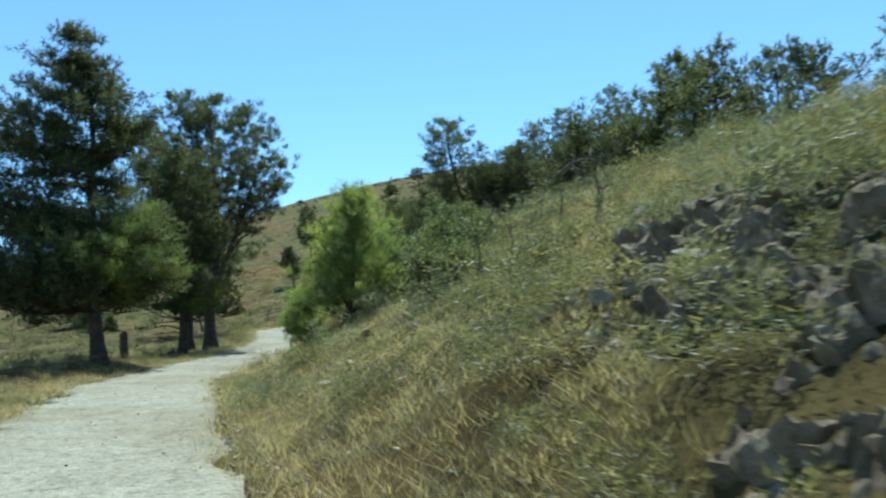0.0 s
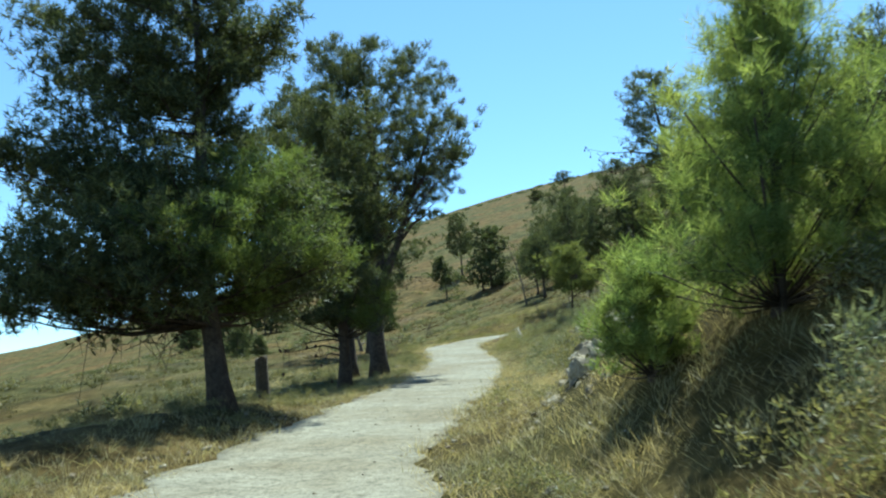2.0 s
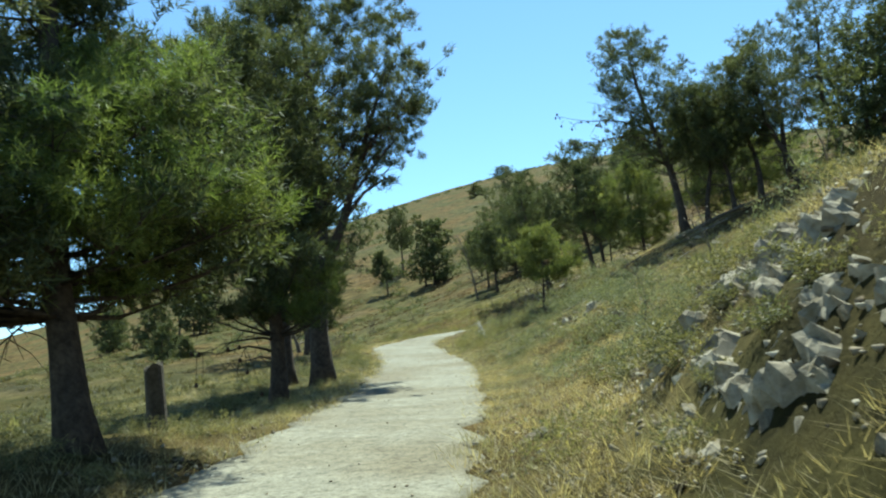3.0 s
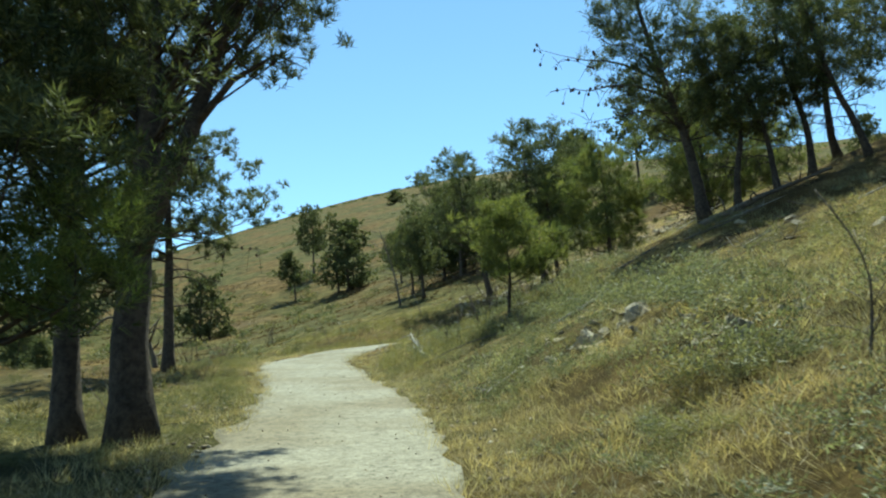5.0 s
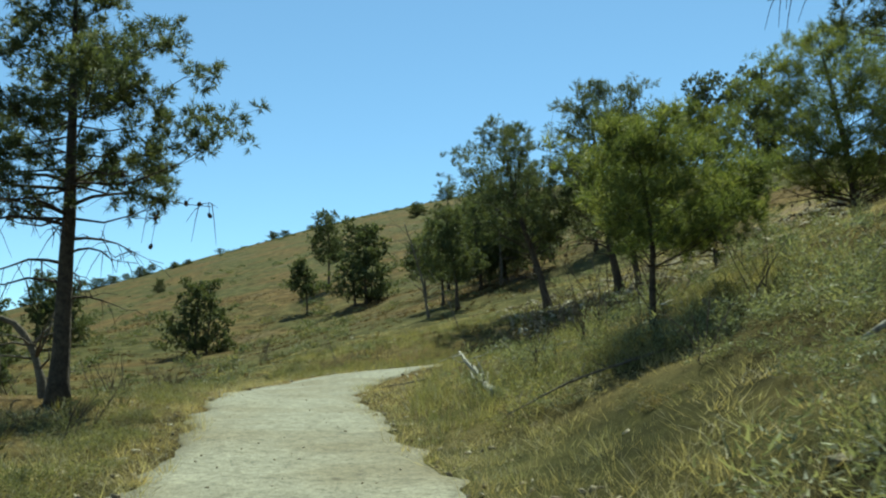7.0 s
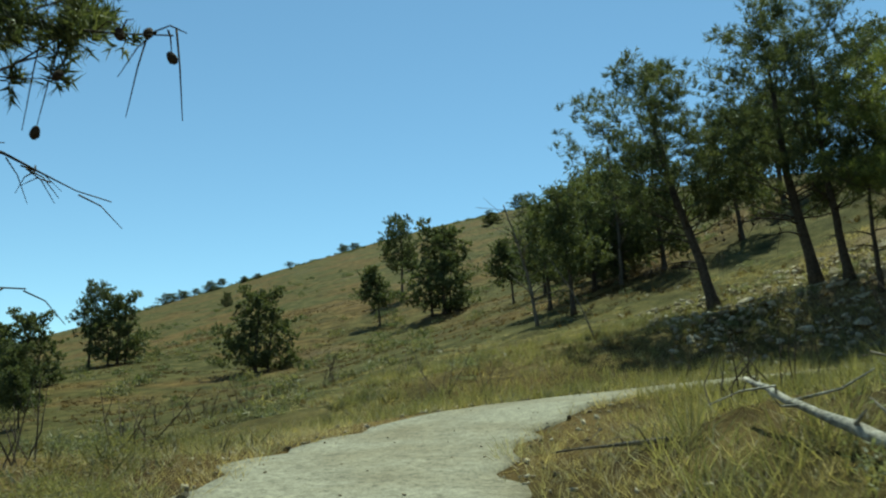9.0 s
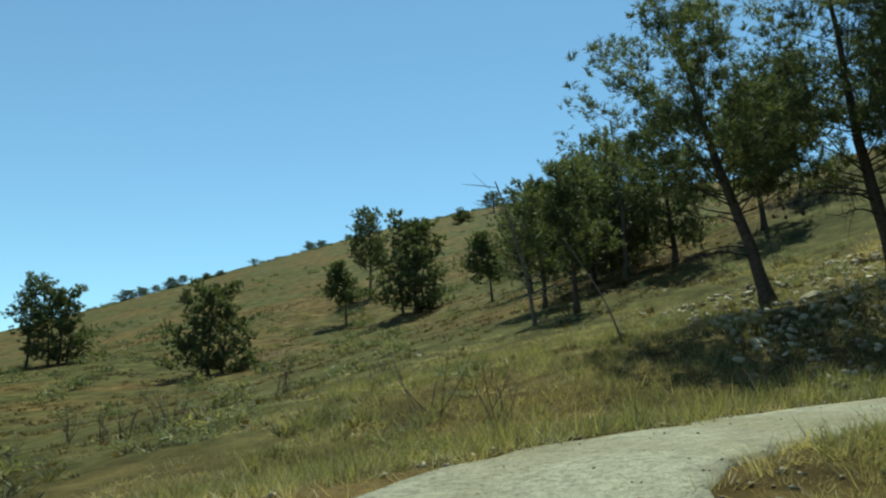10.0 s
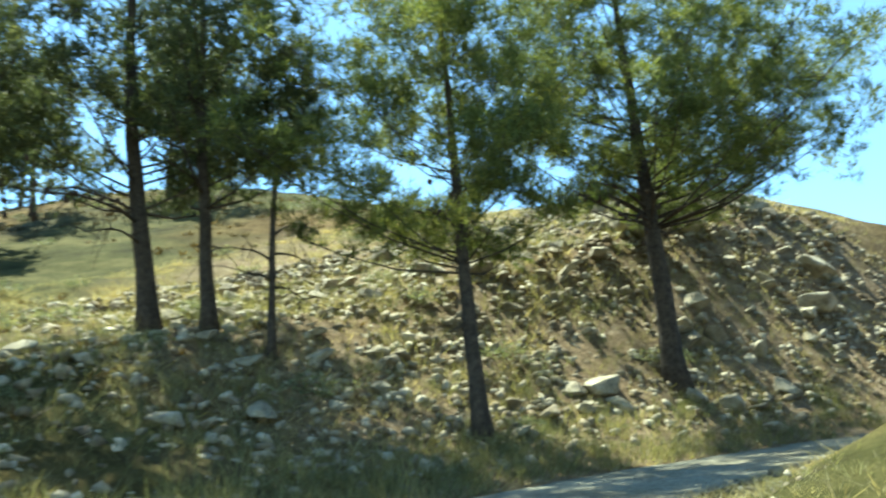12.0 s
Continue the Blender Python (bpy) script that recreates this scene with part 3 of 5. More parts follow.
pine(on_ground(-16.5, 60.9), 10.7, [(0.40, 2.4), (0.5, 3.0), (0.62, 2.6), (0.75, 2.1), (0.9, 1.2), (0.99, 0.4)],
     "slender pine with sparse clumps of needles and dead lower limbs", 13, (-0.2, 0), 0.2, 60, 130, 0.2, length=0.13, width=0.024, rise=0.1, fill=2.6, droop=0.06, whorl=8, bend=0.004,
     live=((0.5, -20, 3.9), (0.56, -5, 3.4), (0.53, 200, 3.8), (0.6, 170, 3.2), (0.48, 240, 3.6), (0.58, -60, 3.4), (0.66, -10, 2.8)),
     bare=[(0.40, -10, 3.4, 0.02), (0.36, 190, 3.4, -0.02), (0.33, 60, 2.6, 0), (0.3, -30, 2.2, -0.12), (0.28, 170, 2.8, -0.05), (0.24, 210, 2.2, -0.1),
           (0.38, 250, 3.0, -0.05), (0.34, -70, 3.2, -0.1), (0.44, -45, 3.0, -0.05), (0.21, 20, 1.5, -0.1), (0.45, 180, 3.2, 0.05), (0.26, 100, 2.0, 0.0), (0.38, 230, 2.8, 0.0)], cones=10)
pine(on_ground(2.0, 58.6), 10.4, [(0.34, 2.0), (0.5, 3.0), (0.7, 2.9), (0.88, 2.0), (0.99, 0.8)],
     "tall leaning pine with bare cone-hung lower limbs", 14, (-1.6, 1.0), 0.2, 80, 104, 0.28, length=0.14, width=0.021, rise=0.7, up=0.8, bend=0.03, fill=2.2,
     bare=[(0.42, 190, 4.4, 0.12), (0.47, 200, 4.8, 0.2), (0.36, 185, 3.2, 0.02), (0.52, 215, 3.6, 0.25)], cones=36)
for n_, (x, y, h, r, lx, tr) in enumerate(((2.9, 57.9, 6.6, 1.9, 0.2, 0.12), (4.0, 57.3, 6.0, 2.0, -1.2, 0.11), (5.2, 57.4, 6.8, 2.3, -0.4, 0.13), (6.6, 56.4, 6.4, 2.4, -1.5, 0.13), (9.0, 57.4, 8.0, 2.8, -0.6, 0.16), (12.5, 57.5, 8.6, 2.8, -1.2, 0.17), (7.6, 60.5, 8.0, 2.6, -1.0, 0.15))):
    pine(on_ground(x, y), h, [(0.36, r * 0.6), (0.55, r * 0.9), (0.75, r * 0.85), (0.9, r * 0.6), (0.99, r * 0.3)], "slim pine leaning downhill among others on the slope", 31 + n_, (lx, 0.4), tr,
         46, 84, 0.27, length=0.14, width=0.021, rise=0.6, up=0.8, bend=0.055, fill=2.6, group="leaning pines on the slope", bare=[(0.2, 190, 1.2, 0.0), (0.26, 20, 1.2, 0.1), (0.16, 220, 0.9, -0.05)])

# pines on the stony bank above the bend
pine(on_ground(-3.6, 84.2), 9.6, [(0.34, 1.9), (0.5, 2.7), (0.72, 2.9), (0.88, 1.9), (0.99, 0.7)],
     "leaning pine with an open crown on the stony bank", 15, (-2.1, 0.6), 0.19, 60, 84, 0.27, length=0.15, width=0.026, rise=0.6, up=0.8, bend=0.02, fill=3.6,
     bare=[(0.14, 190, 2.2, 0.05), (0.17, 160, 2.0, 0.0), (0.2, 20, 1.2, 0.1), (0.24, 210, 1.8, 0.1)], cones=8)
pine(on_ground(-0.2, 83.9), 10.4, [(0.28, 2.6), (0.5, 3.3), (0.75, 2.9), (0.92, 1.9), (0.99, 0.8)],
     "dense pine with two trunks on the stony bank", 16, (-1.2, 0.3), 0.2, 92, 84, 0.3, length=0.15, width=0.026, fill=3.6, rise=0.6, up=0.7, trunks=((0, 0), (0.75, -0.9)),
     bare=[(0.2, 200, 3.4, 0.02), (0.22, 180, 2.6, 0.1), (0.16, 210, 2.2, -0.03)], cones=16)
pine(on_ground(0.9, 81.4), 6.4, [(0.55, 0.8), (0.75, 1.3), (0.98, 0.5)], "thin pine with bare lower limbs on the bank", 35, (0.1, 0.2), 0.085, 24, 90, 0.28, length=0.15, width=0.026,
     bare=[(0.35, 30, 1.6, 0.5), (0.3, 10, 1.4, 0.05), (0.28, 190, 1.5, 0.05), (0.22, 200, 1.2, -0.05), (0.2, 20, 1.5, 0.0)], cones=6)
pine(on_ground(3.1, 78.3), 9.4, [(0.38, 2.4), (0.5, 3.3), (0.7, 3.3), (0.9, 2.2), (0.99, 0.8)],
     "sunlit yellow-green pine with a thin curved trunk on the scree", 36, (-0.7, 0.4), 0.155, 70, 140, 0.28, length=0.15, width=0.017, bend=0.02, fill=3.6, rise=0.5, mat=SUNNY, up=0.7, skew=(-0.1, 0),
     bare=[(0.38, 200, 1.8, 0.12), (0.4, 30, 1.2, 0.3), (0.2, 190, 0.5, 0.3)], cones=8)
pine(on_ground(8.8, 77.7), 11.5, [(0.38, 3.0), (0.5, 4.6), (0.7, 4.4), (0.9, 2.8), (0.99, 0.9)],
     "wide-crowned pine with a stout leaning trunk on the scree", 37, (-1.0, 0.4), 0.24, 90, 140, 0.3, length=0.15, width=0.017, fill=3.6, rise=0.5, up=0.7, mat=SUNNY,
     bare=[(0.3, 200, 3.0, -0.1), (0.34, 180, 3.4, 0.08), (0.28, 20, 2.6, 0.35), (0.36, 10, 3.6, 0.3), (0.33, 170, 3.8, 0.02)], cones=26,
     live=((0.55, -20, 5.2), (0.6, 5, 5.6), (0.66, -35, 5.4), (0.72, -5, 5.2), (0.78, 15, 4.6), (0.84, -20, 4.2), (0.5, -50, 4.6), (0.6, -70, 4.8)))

# smaller pines in the hollow before the bend
HOLLOW = "smaller pines in the hollow"
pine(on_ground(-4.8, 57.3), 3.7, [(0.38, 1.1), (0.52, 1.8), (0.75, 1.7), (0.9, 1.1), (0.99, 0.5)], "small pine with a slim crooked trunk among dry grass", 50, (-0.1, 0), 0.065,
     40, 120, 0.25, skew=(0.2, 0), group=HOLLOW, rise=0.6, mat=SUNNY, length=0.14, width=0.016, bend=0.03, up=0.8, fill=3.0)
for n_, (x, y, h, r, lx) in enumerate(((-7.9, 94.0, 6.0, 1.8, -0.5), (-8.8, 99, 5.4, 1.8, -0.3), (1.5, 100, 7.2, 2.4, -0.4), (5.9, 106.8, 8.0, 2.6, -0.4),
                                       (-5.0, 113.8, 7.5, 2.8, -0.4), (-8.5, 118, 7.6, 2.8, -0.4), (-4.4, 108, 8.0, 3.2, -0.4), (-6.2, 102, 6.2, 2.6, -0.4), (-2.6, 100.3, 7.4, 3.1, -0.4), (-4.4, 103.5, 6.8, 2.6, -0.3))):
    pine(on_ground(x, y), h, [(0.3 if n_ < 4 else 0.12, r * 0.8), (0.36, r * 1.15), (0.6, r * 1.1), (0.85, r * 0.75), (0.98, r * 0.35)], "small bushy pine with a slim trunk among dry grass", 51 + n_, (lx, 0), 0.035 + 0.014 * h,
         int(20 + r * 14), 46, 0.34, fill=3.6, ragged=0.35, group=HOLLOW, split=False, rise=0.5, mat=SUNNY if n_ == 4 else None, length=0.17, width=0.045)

# bright young pine close to the road
pine(on_ground(-3.4, 21.0), 1.15, [(0.05, 0.5), (0.3, 0.55), (0.6, 0.42), (0.98, 0.15)], "small bright green pine bush at the foot of the bank", 21, (0, 0), 0.03,
     46, 150, 0.14, rise=1.0, mat=YOUNG, length=0.1, width=0.007, up=1.3)
pine(on_ground(-2.25, 20.3), 3.05, [(0.04, 1.45), (0.25, 1.5), (0.5, 1.25), (0.75, 0.8), (0.98, 0.25)], "bright green bushy young pine beside the road", 20, (0.2, 0), 0.06,
     115, 160, 0.2, rise=1.1, mat=YOUNG, length=0.1, width=0.007, up=1.4)

# ---------------------------------------------------------------- pines on the far slope
FAR = "scattered pines on the far slope"
round_far = pine(on_ground(-33.0, 126.5), 7.4, [(0.06, 2.9), (0.2, 3.9), (0.45, 3.4), (0.72, 2.3), (0.98, 0.7)], "dark bushy pine on the far slope", 17, (0, 0), 0.14, 84, 34, 0.42, ragged=0.35, trunks=((0, 0), (0.9, 0.5), (-0.7, 0.6)), group=FAR, split=False, length=0.22, width=0.095)
table_far = pine(on_ground(-27.0, 174.5), 12.0, [(0.36, 2.6), (0.55, 3.9), (0.8, 3.7), (0.92, 2.6), (0.99, 1.2)], "flat-topped pine on the far slope", 18, (-0.6, 0), 0.2, 70, 34, 0.46, ragged=0.35, skew=(-0.2, 0), group=FAR, split=False, length=0.22, width=0.095)
low_far = pine(on_ground(-26.9, 154.3), 6.9, [(0.35, 2.6), (0.55, 3.0), (0.8, 1.9), (0.98, 0.6)], "small pine with a bare stem on the far slope", 19, (-0.9, 0), 0.13, 60, 34, 0.42, ragged=0.35, group=FAR, split=False, length=0.22, width=0.095)
for kind, x, y, s, turn in ((round_far, -18.9, 149.5, 1.42, 40), (table_far, -57.2, 144.5, 0.78, 140), (round_far, -54.0, 144.5, 1.05, 210), (round_far, -51.8, 123.3, 0.9, 20),
                            (round_far, -62, 133, 0.95, 100), (low_far, -66, 141, 0.9, 170), (table_far, 11.3, 104.8, 0.72, 30), (table_far, 17.2, 112, 0.75, 200), (table_far, 8.6, 116, 0.65, 250), (round_far, 20, 116, 0.8, 60),
                            (table_far, -9.1, 321.5, 0.75, 10), (round_far, -18, 300, 0.75, 90), (round_far, -128, 333, 0.72, 0), (round_far, -123.5, 335, 0.6, 60), (table_far, -119, 333, 0.34, 200), (round_far, -113.5, 334, 0.66, 120), (table_far, -110.5, 336, 0.4, 20), (round_far, -104, 338, 0.42, 260), (round_far, -100, 340, 0.36, 310), (table_far, -91.5, 350, 0.3, 80), (round_far, -80, 388, 0.6, 80), (round_far, -76, 390, 0.5, 10), (round_far, -62, 372, 0.36, 150),
                            (round_far, -31, 215, 0.6, 35), (table_far, -5.5, 149, 0.85, 75), (round_far, 3, 150, 0.9, 145), (low_far, -11, 135, 0.9, 15), (table_far, 12, 135, 0.9, 305),
                            (round_far, 21, 84, 0.4, 15), (round_far, -46, 112, 0.6, 330), (low_far, -38, 100, 0.5, 50), (round_far, -74, 236, 0.45, 20)):
    wide, tall = (1.6, 0.7) if y > 260 else (1.0, 1.0)  # wind-shorn on the ridge
    copy_thing(kind, Matrix.Translation(on_ground(x, y, 0.1)) @ Matrix.Rotation(radians(turn), 4, "Z") @ Matrix.Diagonal((s * wide, s * wide, s * tall, 1)))
# trees along the crest of the near slope
CREST = "pines along the crest"
crest_bush = pine(on_ground(10, 44), 5.0, [(0.05, 1.8), (0.25, 2.6), (0.5, 2.3), (0.75, 1.5), (0.98, 0.5)], "dense dark pine on the crest of the bank", 91, (0, 0), 0.11, 52, 44, 0.34, ragged=0.3, trunks=((0, 0), (0.7, 0.4)), group=CREST, split=False, length=0.18, width=0.04, fill=3.0)
crest_open = pine(on_ground(17, 42), 7.0, [(0.36, 1.6), (0.55, 2.3), (0.8, 2.0), (0.98, 0.7)], "open pine on the crest of the bank", 92, (-0.5, 0), 0.12, 44, 44, 0.34, ragged=0.3, group=CREST, split=False, length=0.18, width=0.04, fill=2.6, bend=0.03)
for kind, x, y, s, turn in ((crest_bush, 13, 40, 1.5, 65), (crest_bush, 11.5, 44.5, 1.45, 20), (crest_bush, 9.2, 46.5, 1.3, 130), (crest_bush, 7.0, 49.5, 1.15, 250), (crest_open, 13.6, 46.5, 1.25, 30), (crest_bush, 15.5, 34, 1.04, 165), (crest_bush, 18, 29, 1.17, 215), (crest_open, 20, 33, 0.98, 285), (crest_bush, 8.5, 48.5, 1.2, 325),
                            (crest_bush, 21, 24, 1.17, 5), (crest_open, 25, 26, 0.98, 105), (crest_bush, 17, 49, 1.17, 245), (crest_bush, 12.5, 50, 1.04, 45), (crest_bush, -21, 26, 0.45, 0), (crest_bush, -24, 34, 0.52, 70)):
    copy_thing(kind, Matrix.Translation(on_ground(x, y, 0.1)) @ Matrix.Rotation(radians(turn), 4, "Z") @ Matrix.Scale(s, 4))

# ---------------------------------------------------------------- low shrubs
def shrub_data(seed, spiky=0.6, per=36, fine=1.0):
    """A cushion of small sprays."""
    rng = np.random.default_rng(seed)
    n = 24
    c = rng.normal(size=(n, 3)) * np.array((0.22, 0.22, 0.09)) + np.array((0, 0, 0.15))
    return needles(rng, c, rng.uniform(0.1, 0.2, n), per, 0.075 * fine, 0.017 * fine, up=spiky)


def shrub_mesh(name, seed, mat):
    v, f = shrub_data(seed, per=54, fine=0.62)
    return tri_object(name, v, f, mat)


def far_shrubs(name, places, mat, label, rng, per=9, low=1.0, high=2.4, coarse=1.9):
    """Shrubs too far off to tell apart, joined."""
    V, F, o = [], [], 0
    for x, y in places:
        v, f = shrub_data(int(rng.integers(1e6)), per=per)
        s = rng.uniform(low, high)
        k = 24 * per * 3
        w = v[:k].reshape(-1, 3, 3)
        v[:k] = (w.mean(1, keepdims=True) + (w - w.mean(1, keepdims=True)) * coarse).reshape(-1, 3)
        V.append(v * np.array((s * 1.2, s * 1.2, s)) * np.array((1, 1, 1)) + np.array(on_ground(x, y, 0.05)))
        F.append(f + o)
        o += len(v)
    ob = tri_object(name, np.vstack(V), np.vstack(F), mat)
    return tagged(ob, label, "shrubs", kind="stuff")


def place_shrubs(kind, spots, label, group, rng, low=0.6, high=1.3):
    base = shrub_mesh("weed" if "weed" in label else "shrub", kind[0], kind[1])
    tagged(base, label, "weed" if "weed" in label else "shrub", group)
    first = True
    for x, y in spots:
        s = rng.uniform(low, high)
        m = Matrix.Translation(on_ground(x, y, 0.04)) @ Matrix.Rotation(rng.uniform(0, 6.28), 4, "Z") @ Matrix.Diagonal((s * rng.uniform(0.85, 1.3), s, s * rng.uniform(0.7, 1.2), 1))
        if first:
            base.matrix_world = m
            first = False
        else:
            o = base.copy()
            scene.collection.objects.link(o)
            o.matrix_world = m


def spots(rng, n, x0, x1, y0, y1, near=1.9, keep=None):
    out = []
    while len(out) < n:
        x, y = rng.uniform(x0, x1), rng.uniform(y0, y1)
        if abs(from_road(x, y)[0][0]) > near and (keep is None or keep(x, y)):
            out.append((x, y))
    return out


srng = np.random.default_rng(77)
right_bank = lambda x, y: 0 < from_road(x, y)[0][0] < 13 and not (-5 < x < -2 and 22.4 < y < 30.5)
left_side = lambda x, y: -14 < from_road(x, y)[0][0] < 0
place_shrubs((201, SAGE), spots(srng, 75, -6, 6, 5, 36, 2.4, right_bank), "rounded grey-green shrub on the dry bank", "low shrubs", srng, 0.8, 1.9)
place_shrubs((202, SHRUB), spots(srng, 40, -8, 6, 6, 66, 2.5, right_bank), "thorny olive-brown shrub on the dry bank", "low shrubs", srng, 0.6, 1.5)
place_shrubs((203, BROWN), spots(srng, 30, -8, 6, 8, 66, 2.2, right_bank), "withered brown shrub on the dry bank", "low shrubs", srng, 0.5, 1.2)
place_shrubs((208, SAGE), spots(srng, 80, -8, -1, 34, 60, 2.4, right_bank), "rounded grey-green shrub on the dry bank", "low shrubs", srng, 0.8, 1.9)
place_shrubs((209, WEED), spots(srng, 55, -8, 2, 5, 60, 2.2, right_bank), "pale green mound of low weeds on the bank", "low shrubs", srng, 0.8, 1.7)
place_shrubs((204, SHRUB), spots(srng, 35, -22, 0, 6, 62, 2.4, left_side), "thorny olive-brown shrub below the road", "low shrubs", srng, 0.5, 1.1)
place_shrubs((205, SAGE), spots(srng, 20, -22, 0, 6, 66, 2.5, left_side), "rounded grey-green shrub below the road", "low shrubs", srng, 0.5, 1.2)
verge_left = [(LINE[k, 0] - TURN[k, 1] * o, LINE[k, 1] + TURN[k, 0] * o) for k, o in zip(srng.integers(70, 190, 110), srng.uniform(2.0, 5.5, 110))]
place_shrubs((210, SHRUB), verge_left[:45], "olive heather-like cushion on the road's verge", "verge cushions", srng, 0.6, 1.3)
place_shrubs((211, BROWN), verge_left[45:70], "tan withered cushion on the road's verge", "verge cushions", srng, 0.5, 1.1)
place_shrubs((212, WEED), verge_left[70:], "yellow-green cushion on the road's verge", "verge cushions", srng, 0.5, 1.2)
far_shrubs("shrubs_beyond_bend", spots(srng, 60, -30, 14, 78, 110, 2.6), SAGE, "rounded grey-green shrubs beyond the bend", srng, 20, 0.6, 1.3, 1.2)
far_shrubs("shrubs_on_bank", spots(srng, 110, -4, 14, 5, 66, 4.5, lambda x, y: from_road(x, y)[0][0] > 4.5), SHRUB, "olive-brown shrubs high on the bank", srng, 20, 0.6, 1.4, 1.2)
far_shrubs("dark_shrubs_on_bank", spots(srng, 60, 0.5, 8, 3.5, 18, 2.9, right_bank), SHRUB, "olive-brown bushes covering the first bank", srng, 70, 0.7, 1.6, 0.5)
far_shrubs("outcrop_shrubs", [(-4.7 + 2.6 * a, 22.8 + 7.6 * b) for a, b in srng.random((26, 2))], SHRUB, "thorny shrubs rooted between the limestone beds", srng, 50, 0.5, 1.1, 0.8)
far_shrubs("shrubs_below_road", spots(srng, 110, -34, -6, 6, 76, 4, lambda x, y: from_road(x, y)[0][0] < -3.5), SHRUB, "olive-brown shrubs below the road", srng, 20, 0.6, 1.3, 1.2)
far_shrubs("crest_shrubs", [(-140 + 150 * u, 326 + 67 * u + srng.normal() * 5) for u in srng.random(170)], PINE, "dark shrubs along the far crest", srng, 9, 1.0, 2.4, 2.4)
place_shrubs((207, WEED), [(LINE[k, 0] - TURN[k, 1] * o, LINE[k, 1] + TURN[k, 0] * o) for k, o in zip(srng.integers(len(LINE) - 190, len(LINE) - 110, 45), srng.uniform(2.1, 3.4, 45))],
             "yellow-green weed clump at the road's edge", "verge weeds", srng, 0.5, 1.0)
far_shrubs("far_shrubs", spots(srng, 300, -90, 30, 100, 260, 2.2), PINE, "dark green shrubs scattered over the far slope", srng)
far_shrubs("low_shrubs", spots(srng, 240, -90, -14, 12, 170, 2.2, lambda x, y: from_road(x, y)[0][0] < -12), SHRUB, "olive-brown shrubs scattered below the road", srng)

# ---------------------------------------------------------------- scrub on the bank
OAK = leaf_material("scrub_leaves", (0.06, 0.074, 0.032), (0.125, 0.145, 0.062), (0.22, 0.235, 0.11), 0.4)


def scrub(x, y, height, radius, seed, label):
    """A broad-leaved bush: several bent stems and a loose lumpy crown of small leaves."""
    rng = np.random.default_rng(seed)
    root = thing("scrub_bush", on_ground(x, y, 0.05), label, "bush", "scrub bushes")
    for k in range(6):
        a = k * 1.05 + rng.uniform(-0.3, 0.3)
        e = np.array((math.cos(a) * radius * 0.55, math.sin(a) * radius * 0.55, height * rng.uniform(0.6, 0.85)))
        b = np.array((math.cos(a) * 0.1, math.sin(a) * 0.1, 0))
        v, f = tubes([[(b, 0.035), (b + e * 0.3 + rng.normal(size=3) * 0.08, 0.026), (b + e * 0.65 + rng.normal(size=3) * 0.08, 0.017), (b + e, 0.006)]], 6)
        mesh_object("stem", v, f, BARK, root, smooth=True)
    lobes = rng.normal(size=(7, 3)) * np.array((radius * 0.45, radius * 0.45, height * 0.16)) + np.array((0, 0, height * 0.62))
    c = np.repeat(lobes, 13, axis=0) + rng.normal(size=(91, 3)) * np.array((radius * 0.24, radius * 0.24, height * 0.13))
    c[:, 2] = np.clip(c[:, 2], 0.2, height)
    v, f = needles(rng, c, rng.uniform(0.14, 0.3, len(c)), 110, 0.05, 0.032, up=0.3)
    tri_object("crown", v, f, OAK, root)
    return root


for n_, (x, y, h, r) in enumerate(((-1.0, 20.4, 1.1, 0.8), (-0.4, 18.4, 1.1, 0.8), (0.2, 16.6, 1.1, 0.8), (-0.1, 14.4, 1.0, 0.7), (0.3, 22.0, 1.4, 1.0), (0.9, 19.8, 1.2, 0.9))):
    scrub(x, y, h, r, 700 + n_, "dark green leafy scrub bush on the dry bank")
scrub(-8.6, 12.5, 1.3, 0.9, 720, "green leafy bush below the road's verge")
scrub(-9.8, 14.5, 1.2, 0.8, 721, "green leafy bush below the road's verge")

# ---------------------------------------------------------------- grass
BEDROCK = ((-4.35, -2.9, 22.9, 27.9), (1.3, 3.4, 3.9, 8.4))  # where little grows: x from, to, y from, to


